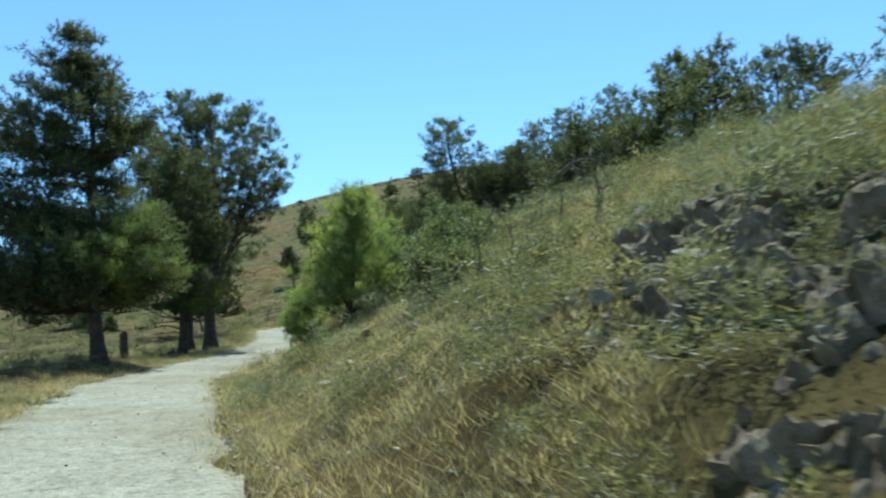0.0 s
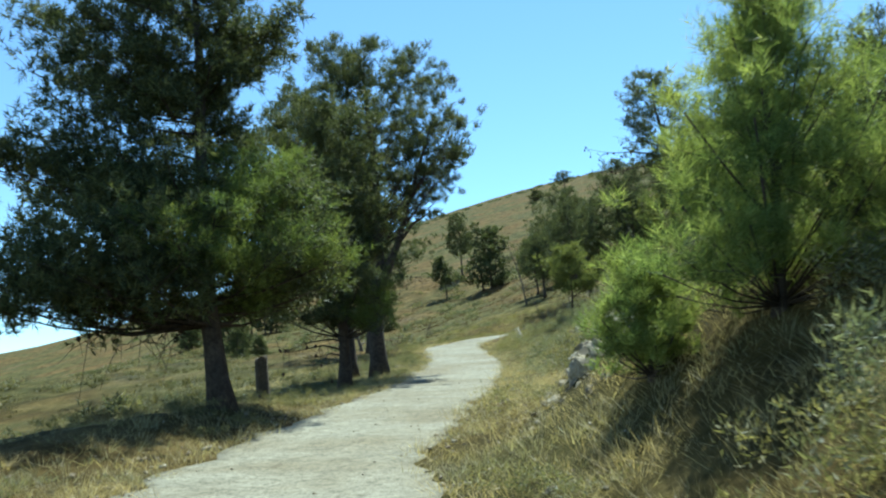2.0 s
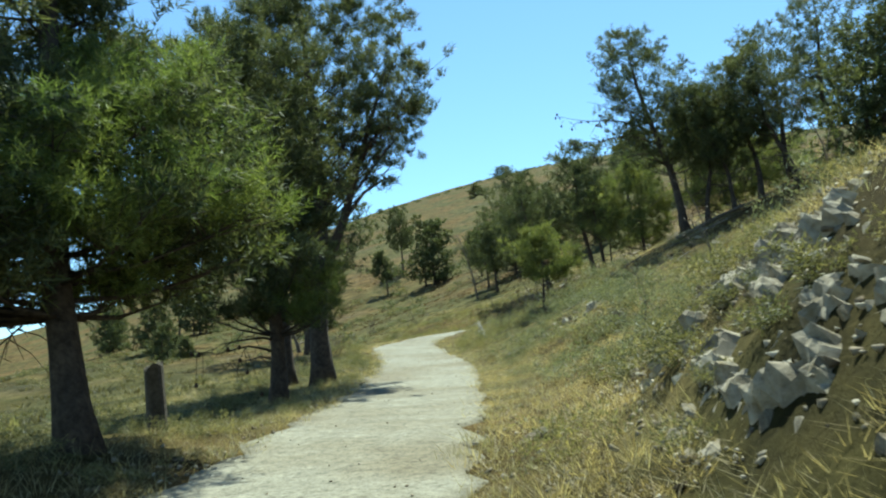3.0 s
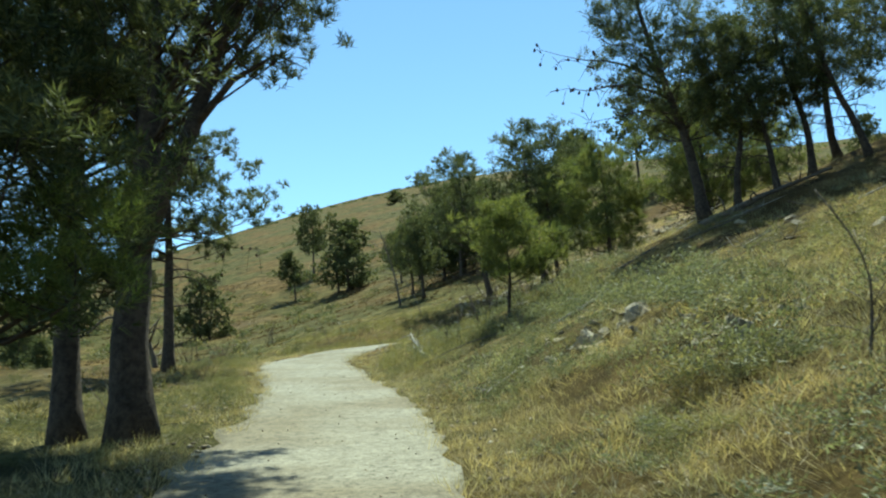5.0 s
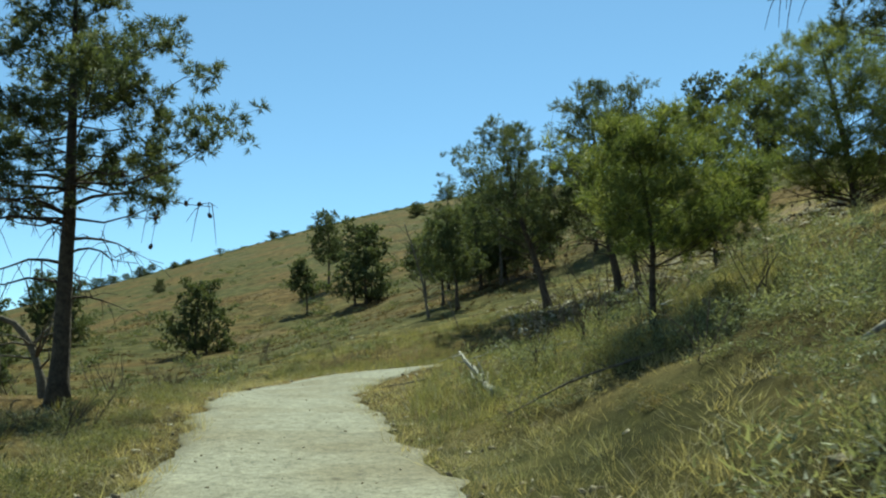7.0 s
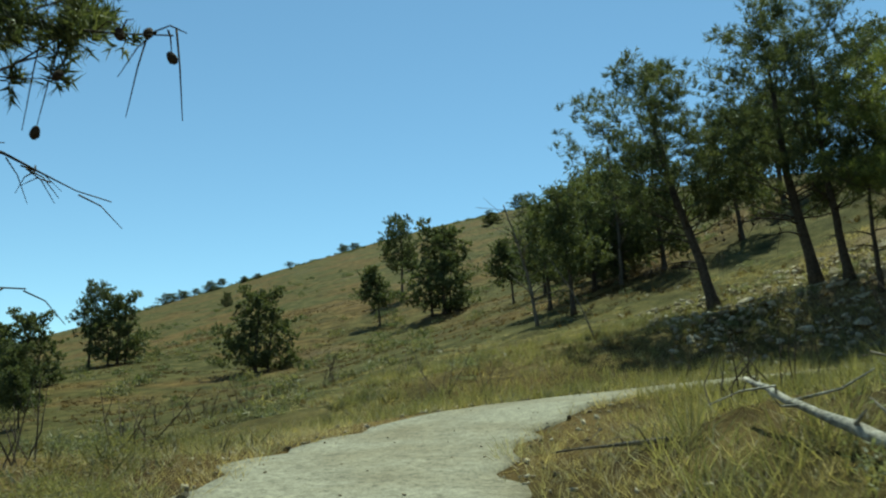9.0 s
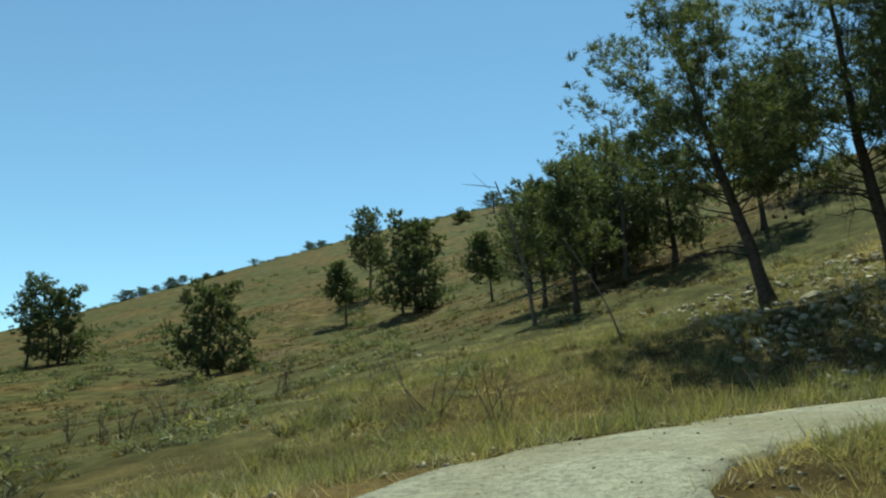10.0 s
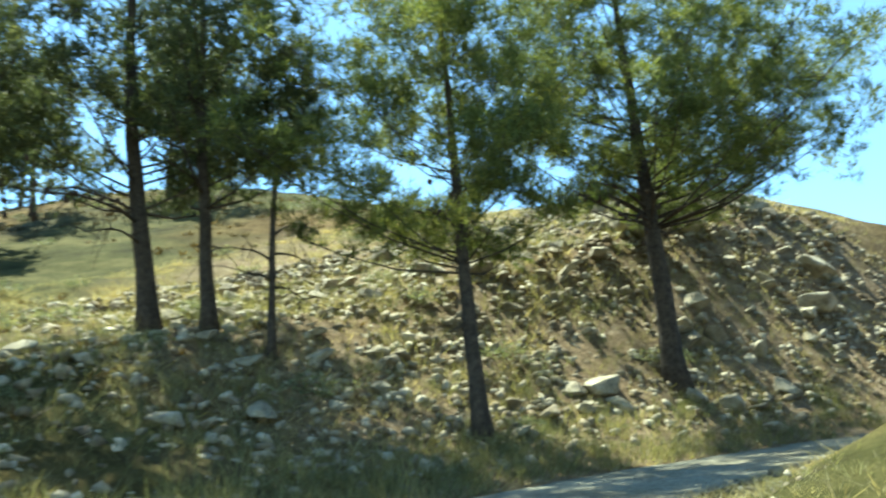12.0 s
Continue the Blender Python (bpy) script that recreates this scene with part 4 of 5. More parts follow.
def grass(name, n, x0, x1, y0, y1, tall, wide, mat, label, seed, near=1.62, thresh=-0.15, freq=0.5, edge=False, outside=False):
    rng = np.random.default_rng(seed)
    blades = 14
    tuft = n // blades
    spread = np.repeat(rng.uniform(0.03, 0.11, tuft) * (1 + tall), blades)
    x, y = np.repeat(rng.uniform(x0, x1, tuft), blades), np.repeat(rng.uniform(y0, y1, tuft), blades)
    size = np.repeat(rng.uniform(0.55, 1.3, tuft), blades)
    n = len(x)
    px, py = rng.normal(size=n) * spread, rng.normal(size=n) * spread
    x, y = x + px, y + py
    d, _ = from_road(x, y)
    ok = np.abs(d) > near + 0.1 * np.sin(y * 1.3 + x) + 0.07 * np.sin(y * 5.1) + 0.05 * rng.normal(size=n)
    if outside:
        ok &= d < 0
    if edge:
        ok &= np.abs(d) < 3.6
    patch = np.repeat(np.array([noise.fractal(Vector((a * freq, b * freq, seed)), 0.9, 2.0, 3) for a, b in zip(x[::blades], y[::blades])]), blades)
    ok &= patch > thresh
    for bx0, bx1, by0, by1 in BEDROCK:
        ok &= ~((x > bx0) & (x < bx1) & (y > by0) & (y < by1) & (patch < 0.75))
    x, y, patch, px, py, size = x[ok], y[ok], patch[ok], px[ok], py[ok], size[ok]
    z = ground(x, y) - 0.03
    m = len(x)
    h = tall * size * rng.uniform(0.5, 1.15, m) * (1 + 0.35 * np.clip(patch, -0.5, 1))
    a = rng.uniform(0, 2 * np.pi, m)
    lean = rng.normal(size=(m, 2)) * 0.25 * h[:, None] + np.stack([px, py], 1) * 1.6
    w = wide * rng.uniform(0.7, 1.4, m)
    root = np.stack([x, y, z], 1)
    side = np.stack([np.cos(a) * w, np.sin(a) * w, np.zeros(m)], 1)
    top = root + np.stack([lean[:, 0], lean[:, 1], h], 1)
    v = np.stack([root - side, root + side, top], 1).reshape(-1, 3)
    ob = tri_object(name, v, np.arange(3 * m).reshape(-1, 3), mat)
    return tagged(ob, label, "grass", kind="stuff")


grass("dry_grass", 400000, -18, 5, 5, 92, 0.15, 0.0042, STRAW, "dry straw-coloured grass on the slopes", 301, thresh=-0.08)
grass("green_grass", 120000, -20, 8, 5, 92, 0.12, 0.006, WEED, "green and yellow weeds among the dry grass", 302, thresh=0.16)
grass("verge_grass", 200000, -18, 0, 5, 80, 0.22, 0.004, STRAW, "taller dry grass along the road's edges", 303, 1.4, -0.2, 1.1, edge=True)
grass("slope_grass", 150000, -60, 30, 80, 190, 0.17, 0.028, DULL, "dry grass on the far slope", 304, 2.0, -0.1, 0.12)
grass("bank_grass", 170000, -4, 16, 4, 62, 0.2, 0.0042, STRAW, "tall dry grass on the upper bank", 305, 2.0, -0.25, 0.3)
grass("low_grass", 80000, -70, -14, 8, 90, 0.25, 0.025, OLIVE, "dull green grass below the road", 306, 2.0, -0.1, 0.15)

grass("thicket_grass", 26000, -9, -2, 55, 70, 0.34, 0.007, WEED, "green grass growing thick inside the bend", 309, 1.7, -0.2, 0.5)
grass("scree_grass", 80000, -2, 20, 75, 92, 0.17, 0.008, STRAW, "straw-coloured grass tufts between the scree stones", 310, 2.2, -0.2, 0.5, outside=True)
grass("foot_grass", 170000, -8, 4, 4, 46, 0.14, 0.004, STRAW, "short pale grass at the foot of the bank", 311, 1.7, -0.3, 0.7)
grass("bend_weeds", 90000, -16, 14, 69, 86, 0.3, 0.007, WEED, "yellow-green weeds on the verge outside the bend", 307, 1.75, -0.2, 0.6, outside=True)
grass("bend_edge_weeds", 40000, -12, 12, 70, 80, 0.42, 0.008, WEED, "tall yellow-green weeds along the outer edge of the bend", 308, 1.7, -0.15, 0.9, edge=True, outside=True)

# ---------------------------------------------------------------- stones
def broken_stone(rng, points, flat):
    """An angular broken stone: the hull of a few points."""
    bm = bmesh.new()
    for p in rng.normal(size=(points, 3)):
        p = p / np.linalg.norm(p) * rng.uniform(0.75, 1.0)
        bm.verts.new((p[0] * 1.25, p[1] * 0.9, p[2] * flat))
    done = bmesh.ops.convex_hull(bm, input=bm.verts)
    bmesh.ops.delete(bm, geom=list({v for v in done["geom_interior"] + done["geom_unused"] if isinstance(v, bmesh.types.BMVert)}), context="VERTS")
    bmesh.ops.recalc_face_normals(bm, faces=bm.faces)
    return bm


def rock_meshes(count, seed, flat=0.62):
    out = []
    for k in range(count):
        rng = np.random.default_rng(seed + k)
        bm = broken_stone(rng, 13, flat * rng.uniform(0.75, 1.2))
        bmesh.ops.bevel(bm, geom=bm.edges[:], offset=0.05, segments=1, affect="EDGES")
        me = bpy.data.meshes.new("stone")
        bm.to_mesh(me)
        bm.free()
        me.materials.append(ROCK)
        out.append(me)
    return out


STONES = rock_meshes(14, 400)


def stone(x, y, size, rng, label, group, name="stone", tilt=None, lift=0.25, stretch=(1, 1, 1)):
    o = new(name, STONES[int(rng.integers(len(STONES)))])
    rot = tilt or (rng.uniform(-0.5, 0.5), rng.uniform(-0.5, 0.5), rng.uniform(0, 6.28))
    o.matrix_world = Matrix.Translation(Vector(on_ground(x, y)) + Vector((0, 0, size * lift))) @ Euler(rot).to_matrix().to_4x4() @ Matrix.Diagonal((size * stretch[0], size * stretch[1], size * stretch[2], 1))
    return tagged(o, label, "rock", group)


def outcrop(x0, x1, y0, y1, seed, rise, label, share=0.0, grain=1.0, mat=None):
    """Bedrock breaking through the bank: fractured slanting beds, each block with a plane and height of its own."""
    gx_, gy_ = np.arange(x0, x1, 0.05), np.arange(y0, y1, 0.05)
    PX, PY = np.meshgrid(gx_, gy_)
    PX, PY = PX.ravel(), PY.ravel()
    PZ = ground(PX, PY)
    sx, sy = (ground(PX + 0.3, PY) - PZ) / 0.3, (ground(PX, PY + 0.3) - PZ) / 0.3
    nrm = np.stack([-sx, -sy, np.ones(len(PX))], 1)
    nrm /= np.linalg.norm(nrm, axis=1)[:, None]
    V, up = [], np.empty(len(PX))
    for i, (x, y, z) in enumerate(zip(PX, PY, PZ)):
        q = Vector((x, y, z)) + 0.25 * noise.noise_vector(Vector((x * 1.3, y * 1.3, z + seed)))
        h = 0.0
        for f, tall in ((1.7 * grain, 0.17 / grain), (4.4 * grain, 0.09 / grain), (11.0 * grain, 0.035 / grain)):
            a = Vector((q.x * 0.9, (0.85 * q.y + 0.55 * q.z) * 0.8, (0.85 * q.z - 0.55 * q.y) * 1.9)) * f
            far, cells = noise.voronoi(a)
            c = cells[0]
            h += tall * (noise.cell(c * 31.7) + (noise.cell_vector(c * 17.3) - Vector((0.5, 0.5, 0.5))).dot(a - c) * 0.4 - 0.5)
            h -= tall * 0.6 * max(0.0, 1 - (far[1] - far[0]) / 0.14)
        u, w = (x - x0) / (x1 - x0), (y - y0) / (y1 - y0)
        rim = min(u, 1 - u, w, 1 - w) * 2
        patch = noise.fractal(Vector((x * 0.75, y * 0.75, seed * 3.1)), 0.8, 2.0, 4)
        up[i] = rise * (min(1.0, rim * 2.2) - 0.62 + share + 0.75 * patch) + h
        V.append((x + nrm[i, 0] * up[i], y + nrm[i, 1] * up[i], z + nrm[i, 2] * up[i]))
    n = len(gx_)
    F = []
    for j in range(len(gy_) - 1):
        for i in range(n - 1):
            k = (j * n + i, j * n + i + 1, (j + 1) * n + i + 1, (j + 1) * n + i)
            if max(up[m] for m in k) > -0.16:
                F.append(k)
    used = sorted({m for k in F for m in k})
    at = {m: i for i, m in enumerate(used)}
    ob = mesh_object("rock_outcrop", [V[m] for m in used], [tuple(at[m] for m in k) for k in F], mat or ROCK)
    return tagged(ob, label, "rock", "bedrock outcrops")


outcrop(-4.6, -2.6, 22.3, 28.6, 7, 0.22, "pale fractured limestone bedrock in the road cutting", 0.42)
outcrop(-4.5, -2.5, 27.8, 31.2, 13, 0.24, "pale limestone ledges breaking through dry grass", 0.02)
outcrop(1.0, 3.8, 3.2, 9.2, 11, 0.36, "weathered grey-brown bedrock in the steep first bank", 0.38, 0.7, BANKROCK)
outcrop(-4.75, -3.1, 44.0, 46.4, 19, 0.26, "weathered limestone ledge among dry grass on the bank", 0.12)
outcrop(-4.0, -2.2, 40.3, 43.2, 23, 0.28, "weathered limestone ledge among dry grass on the bank", 0.14)
krng = np.random.default_rng(55)
for n_ in range(80):  # loose pieces on the outcrop
    u, w = krng.uniform(0, 1), krng.uniform(0, 1)
    y = 23.0 + 7.0 * u
    x = -4.7 + (2.6 - 0.9 * abs(u - 0.4)) * w + 0.15 * math.sin(y * 2)
    stone(x, y, 0.04 + 0.1 * krng.random() ** 2, krng, "pale angular limestone block in the road cutting", "limestone outcrop", "outcrop_rock",
          (0.5 + krng.uniform(-0.4, 0.4), -0.5 + krng.uniform(-0.4, 0.4), 1.2 + krng.uniform(-0.5, 0.5)), 0.2, (1.5, 1.0, 0.6))
for x0, y0, n in ((-3.9, 46.9, 9), (-4.2, 44.8, 7), (-3.3, 42.3, 16), (-3.2, 41.2, 9), (-4.9, 48.5, 8), (-4.7, 46.3, 6)):
    for n_ in range(n):
        stone(x0 + krng.normal() * 0.45, y0 + krng.normal() * 0.6, krng.uniform(0.05, 0.17), krng, "half-buried limestone rock on the grassy bank", "rocks on the bank", "rock", lift=0.05)
for n_ in range(40):
    p = spots(krng, 1, -6, 6, 8, 60, 2.2, right_bank)[0]
    stone(*p, krng.uniform(0.06, 0.25), krng, "half-buried limestone rock on the grassy bank", "rocks on the bank", "rock")
for n_ in range(46):  # rocky face of the first bank
    y = krng.uniform(3.6, 8.6)
    x = -0.23 * y + 3.0 + krng.uniform(-0.2, 1.3)
    stone(x, y, 0.06 + 0.18 * krng.random() ** 2, krng, "weathered brown-grey rock in the steep bank", "rocks in the first bank", "bank_rock", (krng.uniform(-0.6, 0.6), -0.5 + krng.uniform(-0.5, 0.5), krng.uniform(-3, 3)), 0.15)
made = 0
while made < 280:  # scree above the bend, the larger stones
    x, y = krng.uniform(-3, 18), krng.uniform(75.5, 90)
    if -13 < from_road(x, y)[0][0] < -2.4 and krng.random() < 0.3 + 0.7 * min(1.0, max(0.0, (x + 3) / 7)):
        stone(x, y, 0.1 + 0.32 * krng.random() ** 2.0, krng, "loose pale limestone on the scree", "scree stones")
        made += 1


def rubble(name, n, spread, label, seed, big=0.1):
    """Small stones that nobody could count, joined."""
    rng = np.random.default_rng(seed)
    kinds = []
    for k in range(8):
        bm = broken_stone(rng, 9, 0.7)
        bmesh.ops.triangulate(bm, faces=bm.faces)
        bm.verts.index_update()
        kinds.append((np.array([v.co for v in bm.verts]), np.array([[v.index for v in f.verts] for f in bm.faces])))
        bm.free()
    V, F, o = [], [], 0
    for k in range(n):
        x, y = spread(rng)
        unit, tri = kinds[k % 8]
        s = 0.022 + big * rng.random() ** 2.2
        a, b = rng.uniform(0, 6.28), rng.normal() * 0.4
        turn = Euler((b, rng.normal() * 0.4, a)).to_matrix()
        V.append(unit * s @ np.array(turn).T + np.array(on_ground(x, y)) + np.array((0, 0, s * 0.16)))
        F.append(tri + o)
        o += len(unit)
    ob = tri_object(name, np.vstack(V), np.vstack(F), RUBBLE)
    return tagged(ob, label, "stones", kind="stuff")


def on_scree(rng):
    while True:
        x, y = rng.uniform(-6, 19), rng.uniform(74.5, 92)
        if -14 < from_road(x, y)[0][0] < -2.3 - 1.4 * rng.random() and rng.random() < 0.3 + 0.7 * min(1.0, max(0.0, (x + 3) / 7)):
            return x, y


def on_verge(rng):
    k = int(rng.integers(40, len(LINE) - 60))
    side = rng.choice((-1, 1)) * (1.55 + abs(rng.normal()) * 0.9)
    return LINE[k, 0] + TURN[k, 1] * side, LINE[k, 1] - TURN[k, 0] * side


def rubble_material():
    m, n, l, p = material("rubble", 0.9)
    geo = n.new("ShaderNodeNewGeometry")
    c = ramp(n, l, geo.outputs["Random Per Island"], [(0.0, (0.13, 0.095, 0.058)), (0.5, (0.265, 0.218, 0.15)), (1.0, (0.44, 0.39, 0.3))])
    b = noise_node(n, l, 22, 5, 0.7)
    f = ramp(n, l, b.outputs["Fac"], [(0.3, (0.6, 0.58, 0.55)), (0.7, (1.1, 1.1, 1.08))])
    l.new(mix(n, l, c.outputs["Color"], f.outputs["Color"], 1.0, "MULTIPLY"), p.inputs["Base Color"])
    return m


RUBBLE = rubble_material()
rubble("scree", 10500, on_scree, "small pale limestone rubble covering the scree", 81, 0.18)
def on_outcrop(rng):
    u = rng.uniform(0, 1)
    return -4.8 + (2.9 - 0.9 * abs(u - 0.4)) * rng.uniform(0, 1), 22.8 + 7.4 * u


rubble("outcrop_rubble", 700, on_outcrop, "broken limestone bits between the outcrop's beds", 83, 0.05)
def on_road(rng):
    k = int(rng.integers(60, len(LINE) - 60))
    side = rng.uniform(-1.5, 1.5)
    return LINE[k, 0] + TURN[k, 1] * side, LINE[k, 1] - TURN[k, 0] * side


rubble("road_grit", 420, on_road, "loose grit and chips lying on the concrete", 84, 0.006)
rubble("gravel", 3200, on_verge, "small stones and grit along the road's edges", 82, 0.05)
for n_ in range(18):
    stone(krng.uniform(5, 17.5), krng.uniform(76.5, 82), krng.uniform(0.28, 0.65), krng, "large tan limestone boulder on the scree", "scree boulders", "boulder")
for n_ in range(70):
    k = int(krng.integers(40, len(LINE) - 60))
    side = krng.choice((-1, 1)) * krng.uniform(1.55, 3.2)
    stone(LINE[k, 0] + TURN[k, 1] * side, LINE[k, 1] - TURN[k, 0] * side, krng.uniform(0.02, 0.08), krng, "small loose stone on the verge", "verge stones")

for n_ in range(26):
    stone(-12.4 + krng.normal() * 0.5, 49.0 + krng.normal() * 1.3, 0.04 + 0.09 * krng.random() ** 2, krng, "pale loose stone at the road's edge", "verge stones")

# ---------------------------------------------------------------- dead wood, post and dry brush
def post(at):
    """Weathered stump-like post with a split, sloping top."""
    bm = bmesh.new()
    bmesh.ops.create_cone(bm, cap_ends=True, segments=14, radius1=0.165, radius2=0.15, depth=1.25)
    bmesh.ops.subdivide_edges(bm, edges=[e for e in bm.edges if abs(e.verts[0].co.z - e.verts[1].co.z) > 0.5], cuts=7)
    for v in bm.verts:
        a = math.atan2(v.co.y, v.co.x)
        k = 1 + 0.06 * math.sin(a * 5) + 0.05 * noise.noise(Vector((v.co.x * 6, v.co.y * 6, v.co.z * 2)))
        v.co.x, v.co.y = v.co.x * k, v.co.y * k
        if v.co.z > 0.6:
            v.co.z += 0.25 * v.co.x + 0.05 * math.sin(a * 3)
        v.co.z += 0.45
    me = bpy.data.meshes.new("post")
    bm.to_mesh(me)
    bm.free()
    me.materials.append(POSTWOOD)
    ob = new("wooden_post", me)
    ob.location, ob.rotation_euler = at, (0, radians(-3), 0.4)
    return tagged(ob, "short weathered grey wooden post beside the road", "post")


POSTWOOD = bark_material("weathered_post", (0.04, 0.034, 0.027), (0.13, 0.11, 0.085), 16)
BLEACHED = bark_material("bleached_wood", (0.05, 0.042, 0.034), (0.56, 0.53, 0.47), 9)
post(on_ground(-11.75, 32.0))


def log(name, points, radius, mat, label, seed, side=10, reach=0.9, category="log"):
    """A fallen stem along ground points with broken side branches; the stem and each branch are parts."""
    rng = np.random.default_rng(seed)
    p = spline(np.array(points, float), 0.25)
    root = thing(name, p[0], label, category)
    n = len(p)
    rows = [(q - p[0] + rng.normal(size=3) * radius * 0.12, radius * (1 - 0.75 * i / n) * (1 + 0.12 * math.sin(i * 1.3))) for i, q in enumerate(p)]
    v, f = tubes([rows], 9)
    mesh_object("stem", v, f, mat, root, smooth=True)
    for k in range(side):
        i = int(rng.integers(n // 5, n - 1))
        b = rows[i][0]
        d = rng.normal(size=3) * np.array((1, 1, 0.35)) + np.array((0, 0, 0.5))
        d *= reach * rng.uniform(0.4, 1.1) / np.linalg.norm(d)
        v, f = tubes([[(b, rows[i][1] * 0.4), (b + d * 0.5 + rng.normal(size=3) * 0.06, rows[i][1] * 0.28), (b + d, 0.006)]], 6)
        mesh_object("branch", v, f, mat, root, smooth=True)
    return root


def g(x, y, up=0.0):
    return (x, y, float(ground(x, y)[0]) + up)


log("fallen_log", [g(-7.5, 57.6, 0.07), g(-7.62, 58.6, 0.09), g(-7.74, 59.9, 0.15), g(-7.92, 61.2, 0.27), g(-8.05, 62.5, 0.42)], 0.085, BLEACHED,
    "fallen bleached trunk with peeling bark beside the road", 71, 12, 0.7)
log("fallen_branch", [g(-6.5, 58.0, 0.06), g(-6.9, 60.0, 0.2), g(-7.2, 61.5, 0.5)], 0.035, DEADWOOD, "broken dead branch lying in dry grass", 72, 9, 0.7, "branch")
log("fallen_branch", [g(-8.8, 62.8, 0.06), g(-9.4, 63.5, 0.1), g(-10.0, 63.8, 0.06)], 0.03, DEADWOOD, "dead branch lying on the road's edge", 73, 5, 0.35, "branch")
log("fallen_branch", [g(-3.0, 53.5, 0.1), g(-2.0, 54.6, 0.3), g(-0.6, 55.2, 0.35)], 0.06, DEADWOOD, "dead branch lying across the grassy bank", 74, 8, 0.6, "branch")
log("fallen_branch", [g(1.2, 56.6, 0.15), g(3.2, 56.2, 0.3), g(5.2, 56.0, 0.25)], 0.12, DEADWOOD, "fallen dark trunk below the pines", 75, 7, 0.8, "log")
log("fallen_branch", [g(-1.4, 27.4, 0.2), g(-1.6, 26.2, 1.0), g(-2.0, 25.0, 1.5)], 0.05, DEADWOOD, "bare dead branch rising from the bank", 76, 8, 0.7, "branch")
log("fallen_branch", [g(3.2, 15.8, 0.0), g(2.8, 15.8, 0.9), g(2.1, 15.7, 1.0), g(1.5, 15.6, 0.3)], 0.022, DEADWOOD, "arching bare branch above the bank", 77, 9, 0.6, "branch")
log("dead_stump", [g(-17.2, 61.9, -0.1), g(-17.5, 61.9, 0.9), g(-18.0, 61.8, 1.7), g(-18.9, 61.6, 1.9), g(-19.6, 61.5, 1.3)], 0.11, DEADWOOD, "broken dead tree with arching bare limbs", 78, 12, 1.6, "stump")
log("dead_tree", [g(-4.9, 100.5, -0.1), g(-4.9, 100.5, 3.0), g(-5.1, 100.6, 5.5), g(-5.2, 100.8, 8.0)], 0.12, DEADWOOD, "leafless dead tree above the bank", 79, 34, 2.2, "tree")
log("dead_tree", [g(-9.6, 92.8, -0.1), g(-9.9, 92.8, 2.0), g(-10.4, 92.9, 4.0), g(-11.0, 93.0, 6.0)], 0.09, DEADWOOD, "leafless dead tree leaning over the slope", 88, 26, 1.6, "tree")
log("leaning_stem", [g(-7.9, 82.5, 0), g(-8.4, 82.8, 1.4), g(-9.3, 83.2, 3.1)], 0.03, DEADWOOD, "thin dead stem leaning on the slope", 80, 6, 0.6, "branch")


brng = np.random.default_rng(91)
for n_ in range(26):  # grey branches lying about on the slope inside the bend
    x, y = spots(brng, 1, -6, 4, 45, 64, 2.8, right_bank)[0]
    a, r = brng.uniform(0, 6.28), brng.uniform(0.5, 1.3)
    log("fallen_branch", [g(x, y, 0.05), g(x + r * math.cos(a), y + r * math.sin(a), 0.18), g(x + 2 * r * math.cos(a + 0.2), y + 2 * r * math.sin(a + 0.2), 0.3)], brng.uniform(0.018, 0.035), BLEACHED if n_ % 2 else DEADWOOD,
        "grey dead branch lying on the dry slope", 120 + n_, 6, 0.5, "branch")
for n_, (x, y, h) in enumerate(((-2.6, 33.0, 2.6), (-2.0, 35.5, 2.2), (-1.2, 31.0, 2.4), (-3.0, 38.5, 1.8), (0.4, 12.2, 1.5), (0.9, 12.6, 1.3), (1.9, 17.4, 1.4), (2.05, 15.5, 1.3), (2.3, 13.2, 1.3), (2.5, 14.0, 1.0))):
    log("bare_sapling", [g(x, y, -0.05), g(x + 0.1, y, h * 0.4), g(x - 0.05, y, h * 0.7), g(x - 0.3, y + 0.1, h)], 0.017, DEADWOOD, "leafless dead sapling standing on the bank", 140 + n_, 12, 0.7, "sapling")


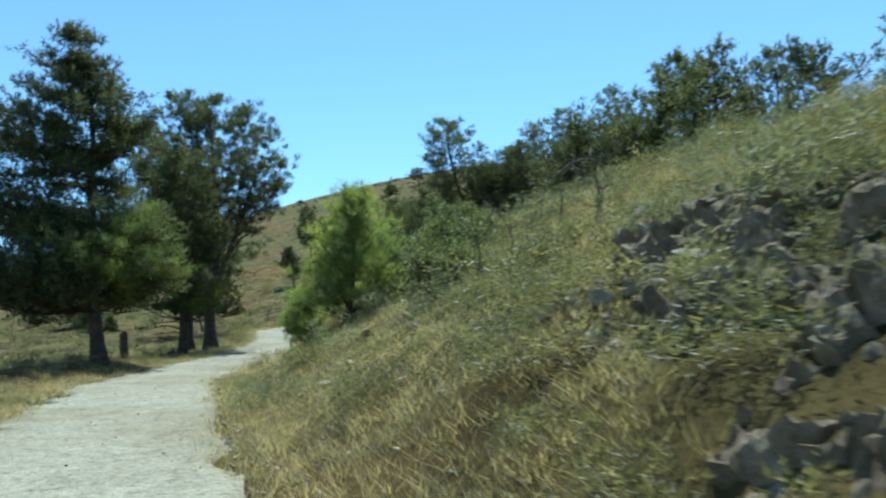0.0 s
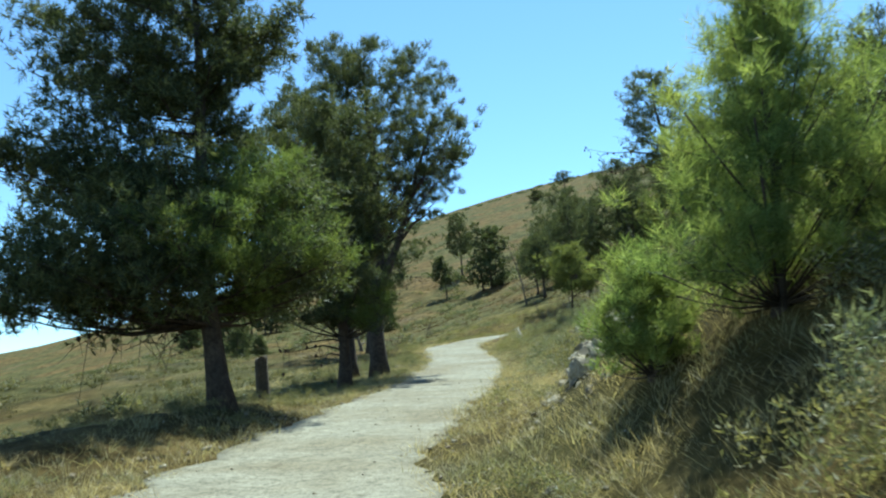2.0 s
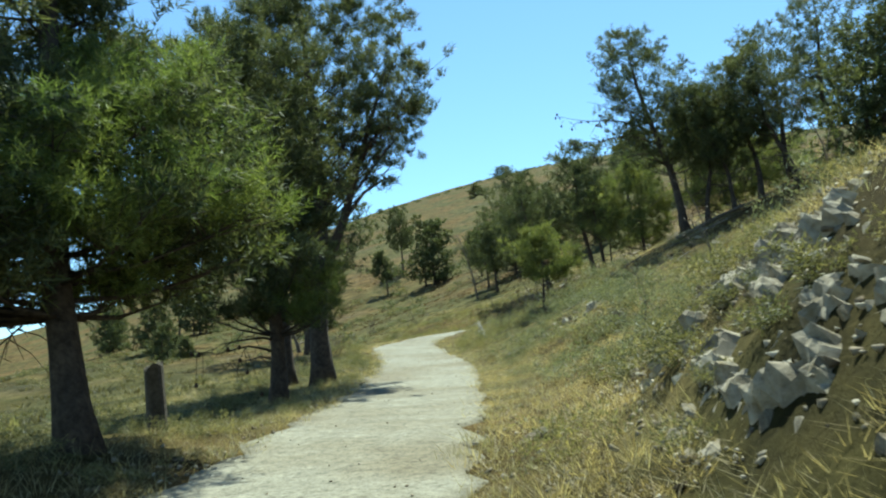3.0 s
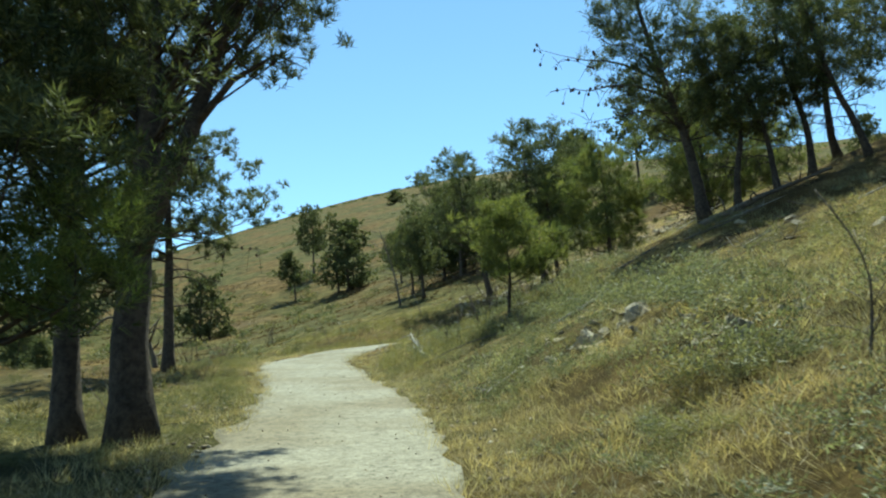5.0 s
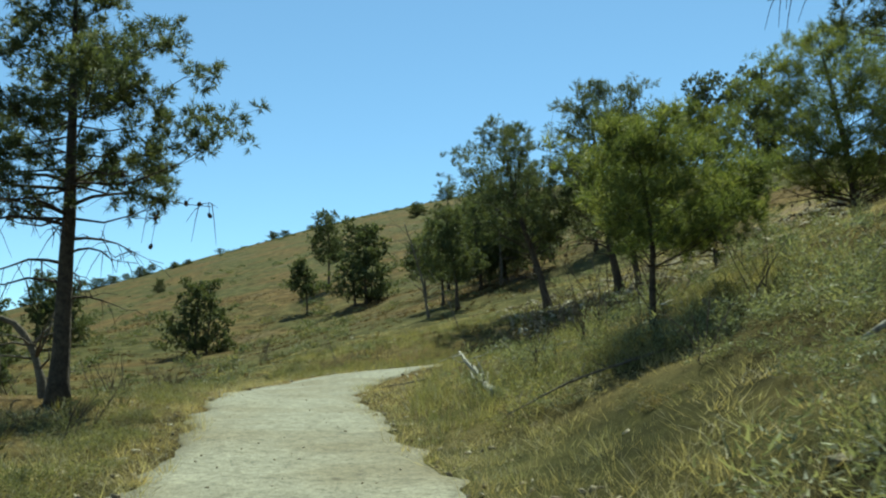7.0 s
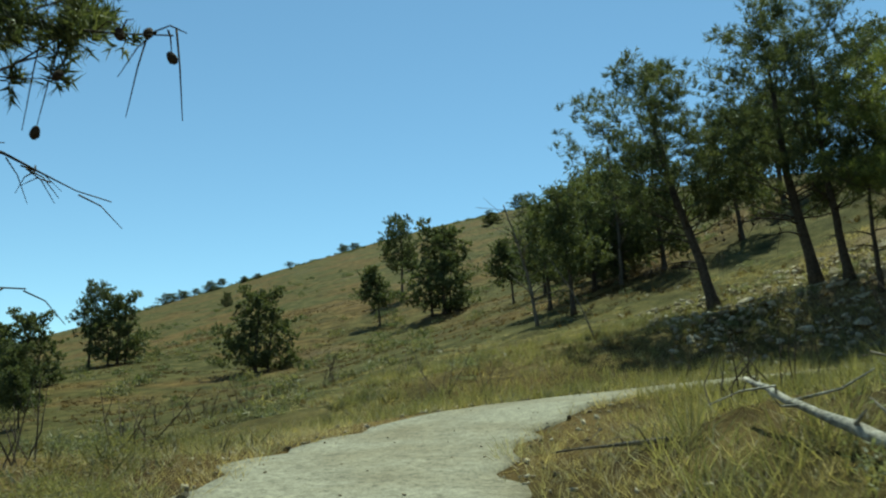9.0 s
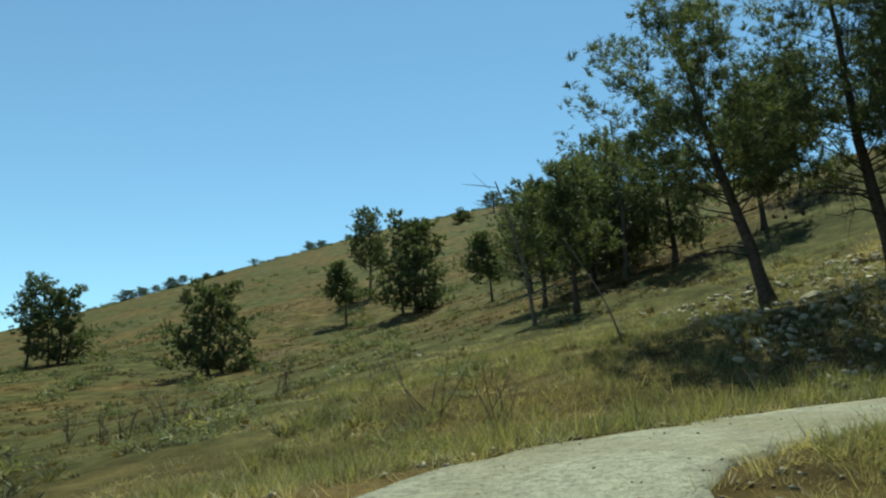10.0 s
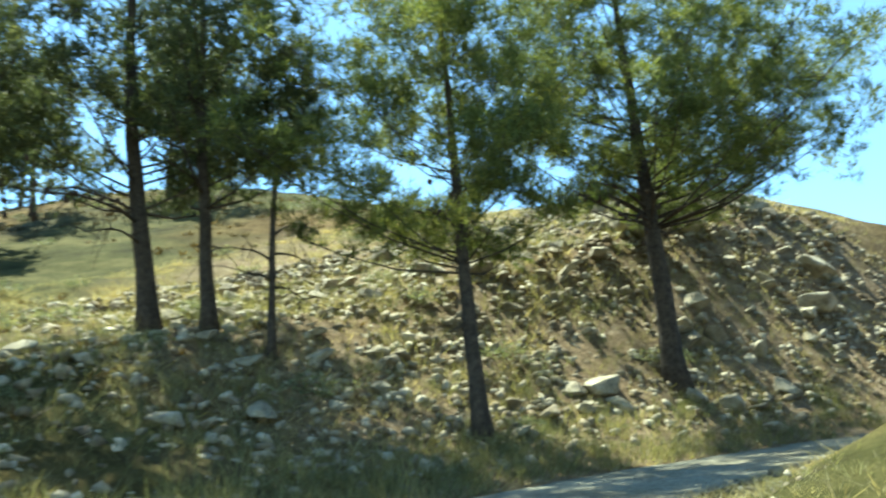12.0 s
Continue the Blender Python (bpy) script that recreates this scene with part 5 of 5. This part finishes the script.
def twigs(at, height, count, seed, label, name="dry_shrub", mat=None, spread=0.4):
    """Upright burnt stems of a dead shrub."""
    rng = np.random.default_rng(seed)
    root = thing(name, at, label, "shrub", "dead shrubs")
    for k in range(count):
        b = rng.normal(size=3) * np.array((0.16, 0.16, 0))
        h = height * rng.uniform(0.5, 1.1)
        d = np.array((rng.normal() * spread, rng.normal() * spread, 1.0)) * h
        rows = [(b, 0.013), (b + d * 0.5 + rng.normal(size=3) * 0.05, 0.009), (b + d, 0.004)]
        e = b + d * 0.55
        fork = [(e, 0.007), (e + np.array((rng.normal() * 0.15, rng.normal() * 0.15, 0.3)) * h, 0.004)]
        v, f = tubes([rows, fork], 5)
        mesh_object("stem", v, f, mat or DEADWOOD, root)
    return root


DARKTWIG = bark_material("burnt_twigs", (0.05, 0.04, 0.03), (0.16, 0.12, 0.09), 14)
for n_, (x, y, h, c) in enumerate(((-18.9, 91.7, 1.9, 10), (-18.0, 88.0, 1.3, 8), (-20.6, 85.2, 1.7, 12), (-21.6, 84.6, 1.3, 9), (-22.8, 86, 1.1, 7), (-26, 90, 1.3, 8), (-24.4, 83, 1.0, 7), (-14.8, 86.6, 1.0, 4), (-12.6, 78.2, 1.5, 6),
                                   (-11.3, 76.4, 1.2, 6), (-7.9, 63.9, 0.8, 9), (-6.6, 57.9, 0.7, 7), (-5.6, 59.0, 1.5, 9), (-5.0, 60.6, 1.8, 10), (-6.2, 62.4, 1.3, 9), (-4.4, 58.6, 1.4, 8), (-5.4, 64.2, 1.6, 9), (-6.9, 65.6, 1.0, 8), (-3.6, 62.0, 1.7, 9), (-16.6, 64.0, 1.1, 9), (-15.9, 65.6, 0.9, 8), (-19.0, 63.6, 1.0, 8), (-6.6, 75.0, 1.0, 5), (-13.5, 47.5, 0.9, 6), (-5.0, 53.5, 0.9, 7), (-3.4, 56.0, 1.2, 7), (-14.0, 56.0, 0.8, 6))):
    twigs(on_ground(x, y), h, c, 600 + n_, "leafless dry shrub with upright burnt stems", mat=DARKTWIG)
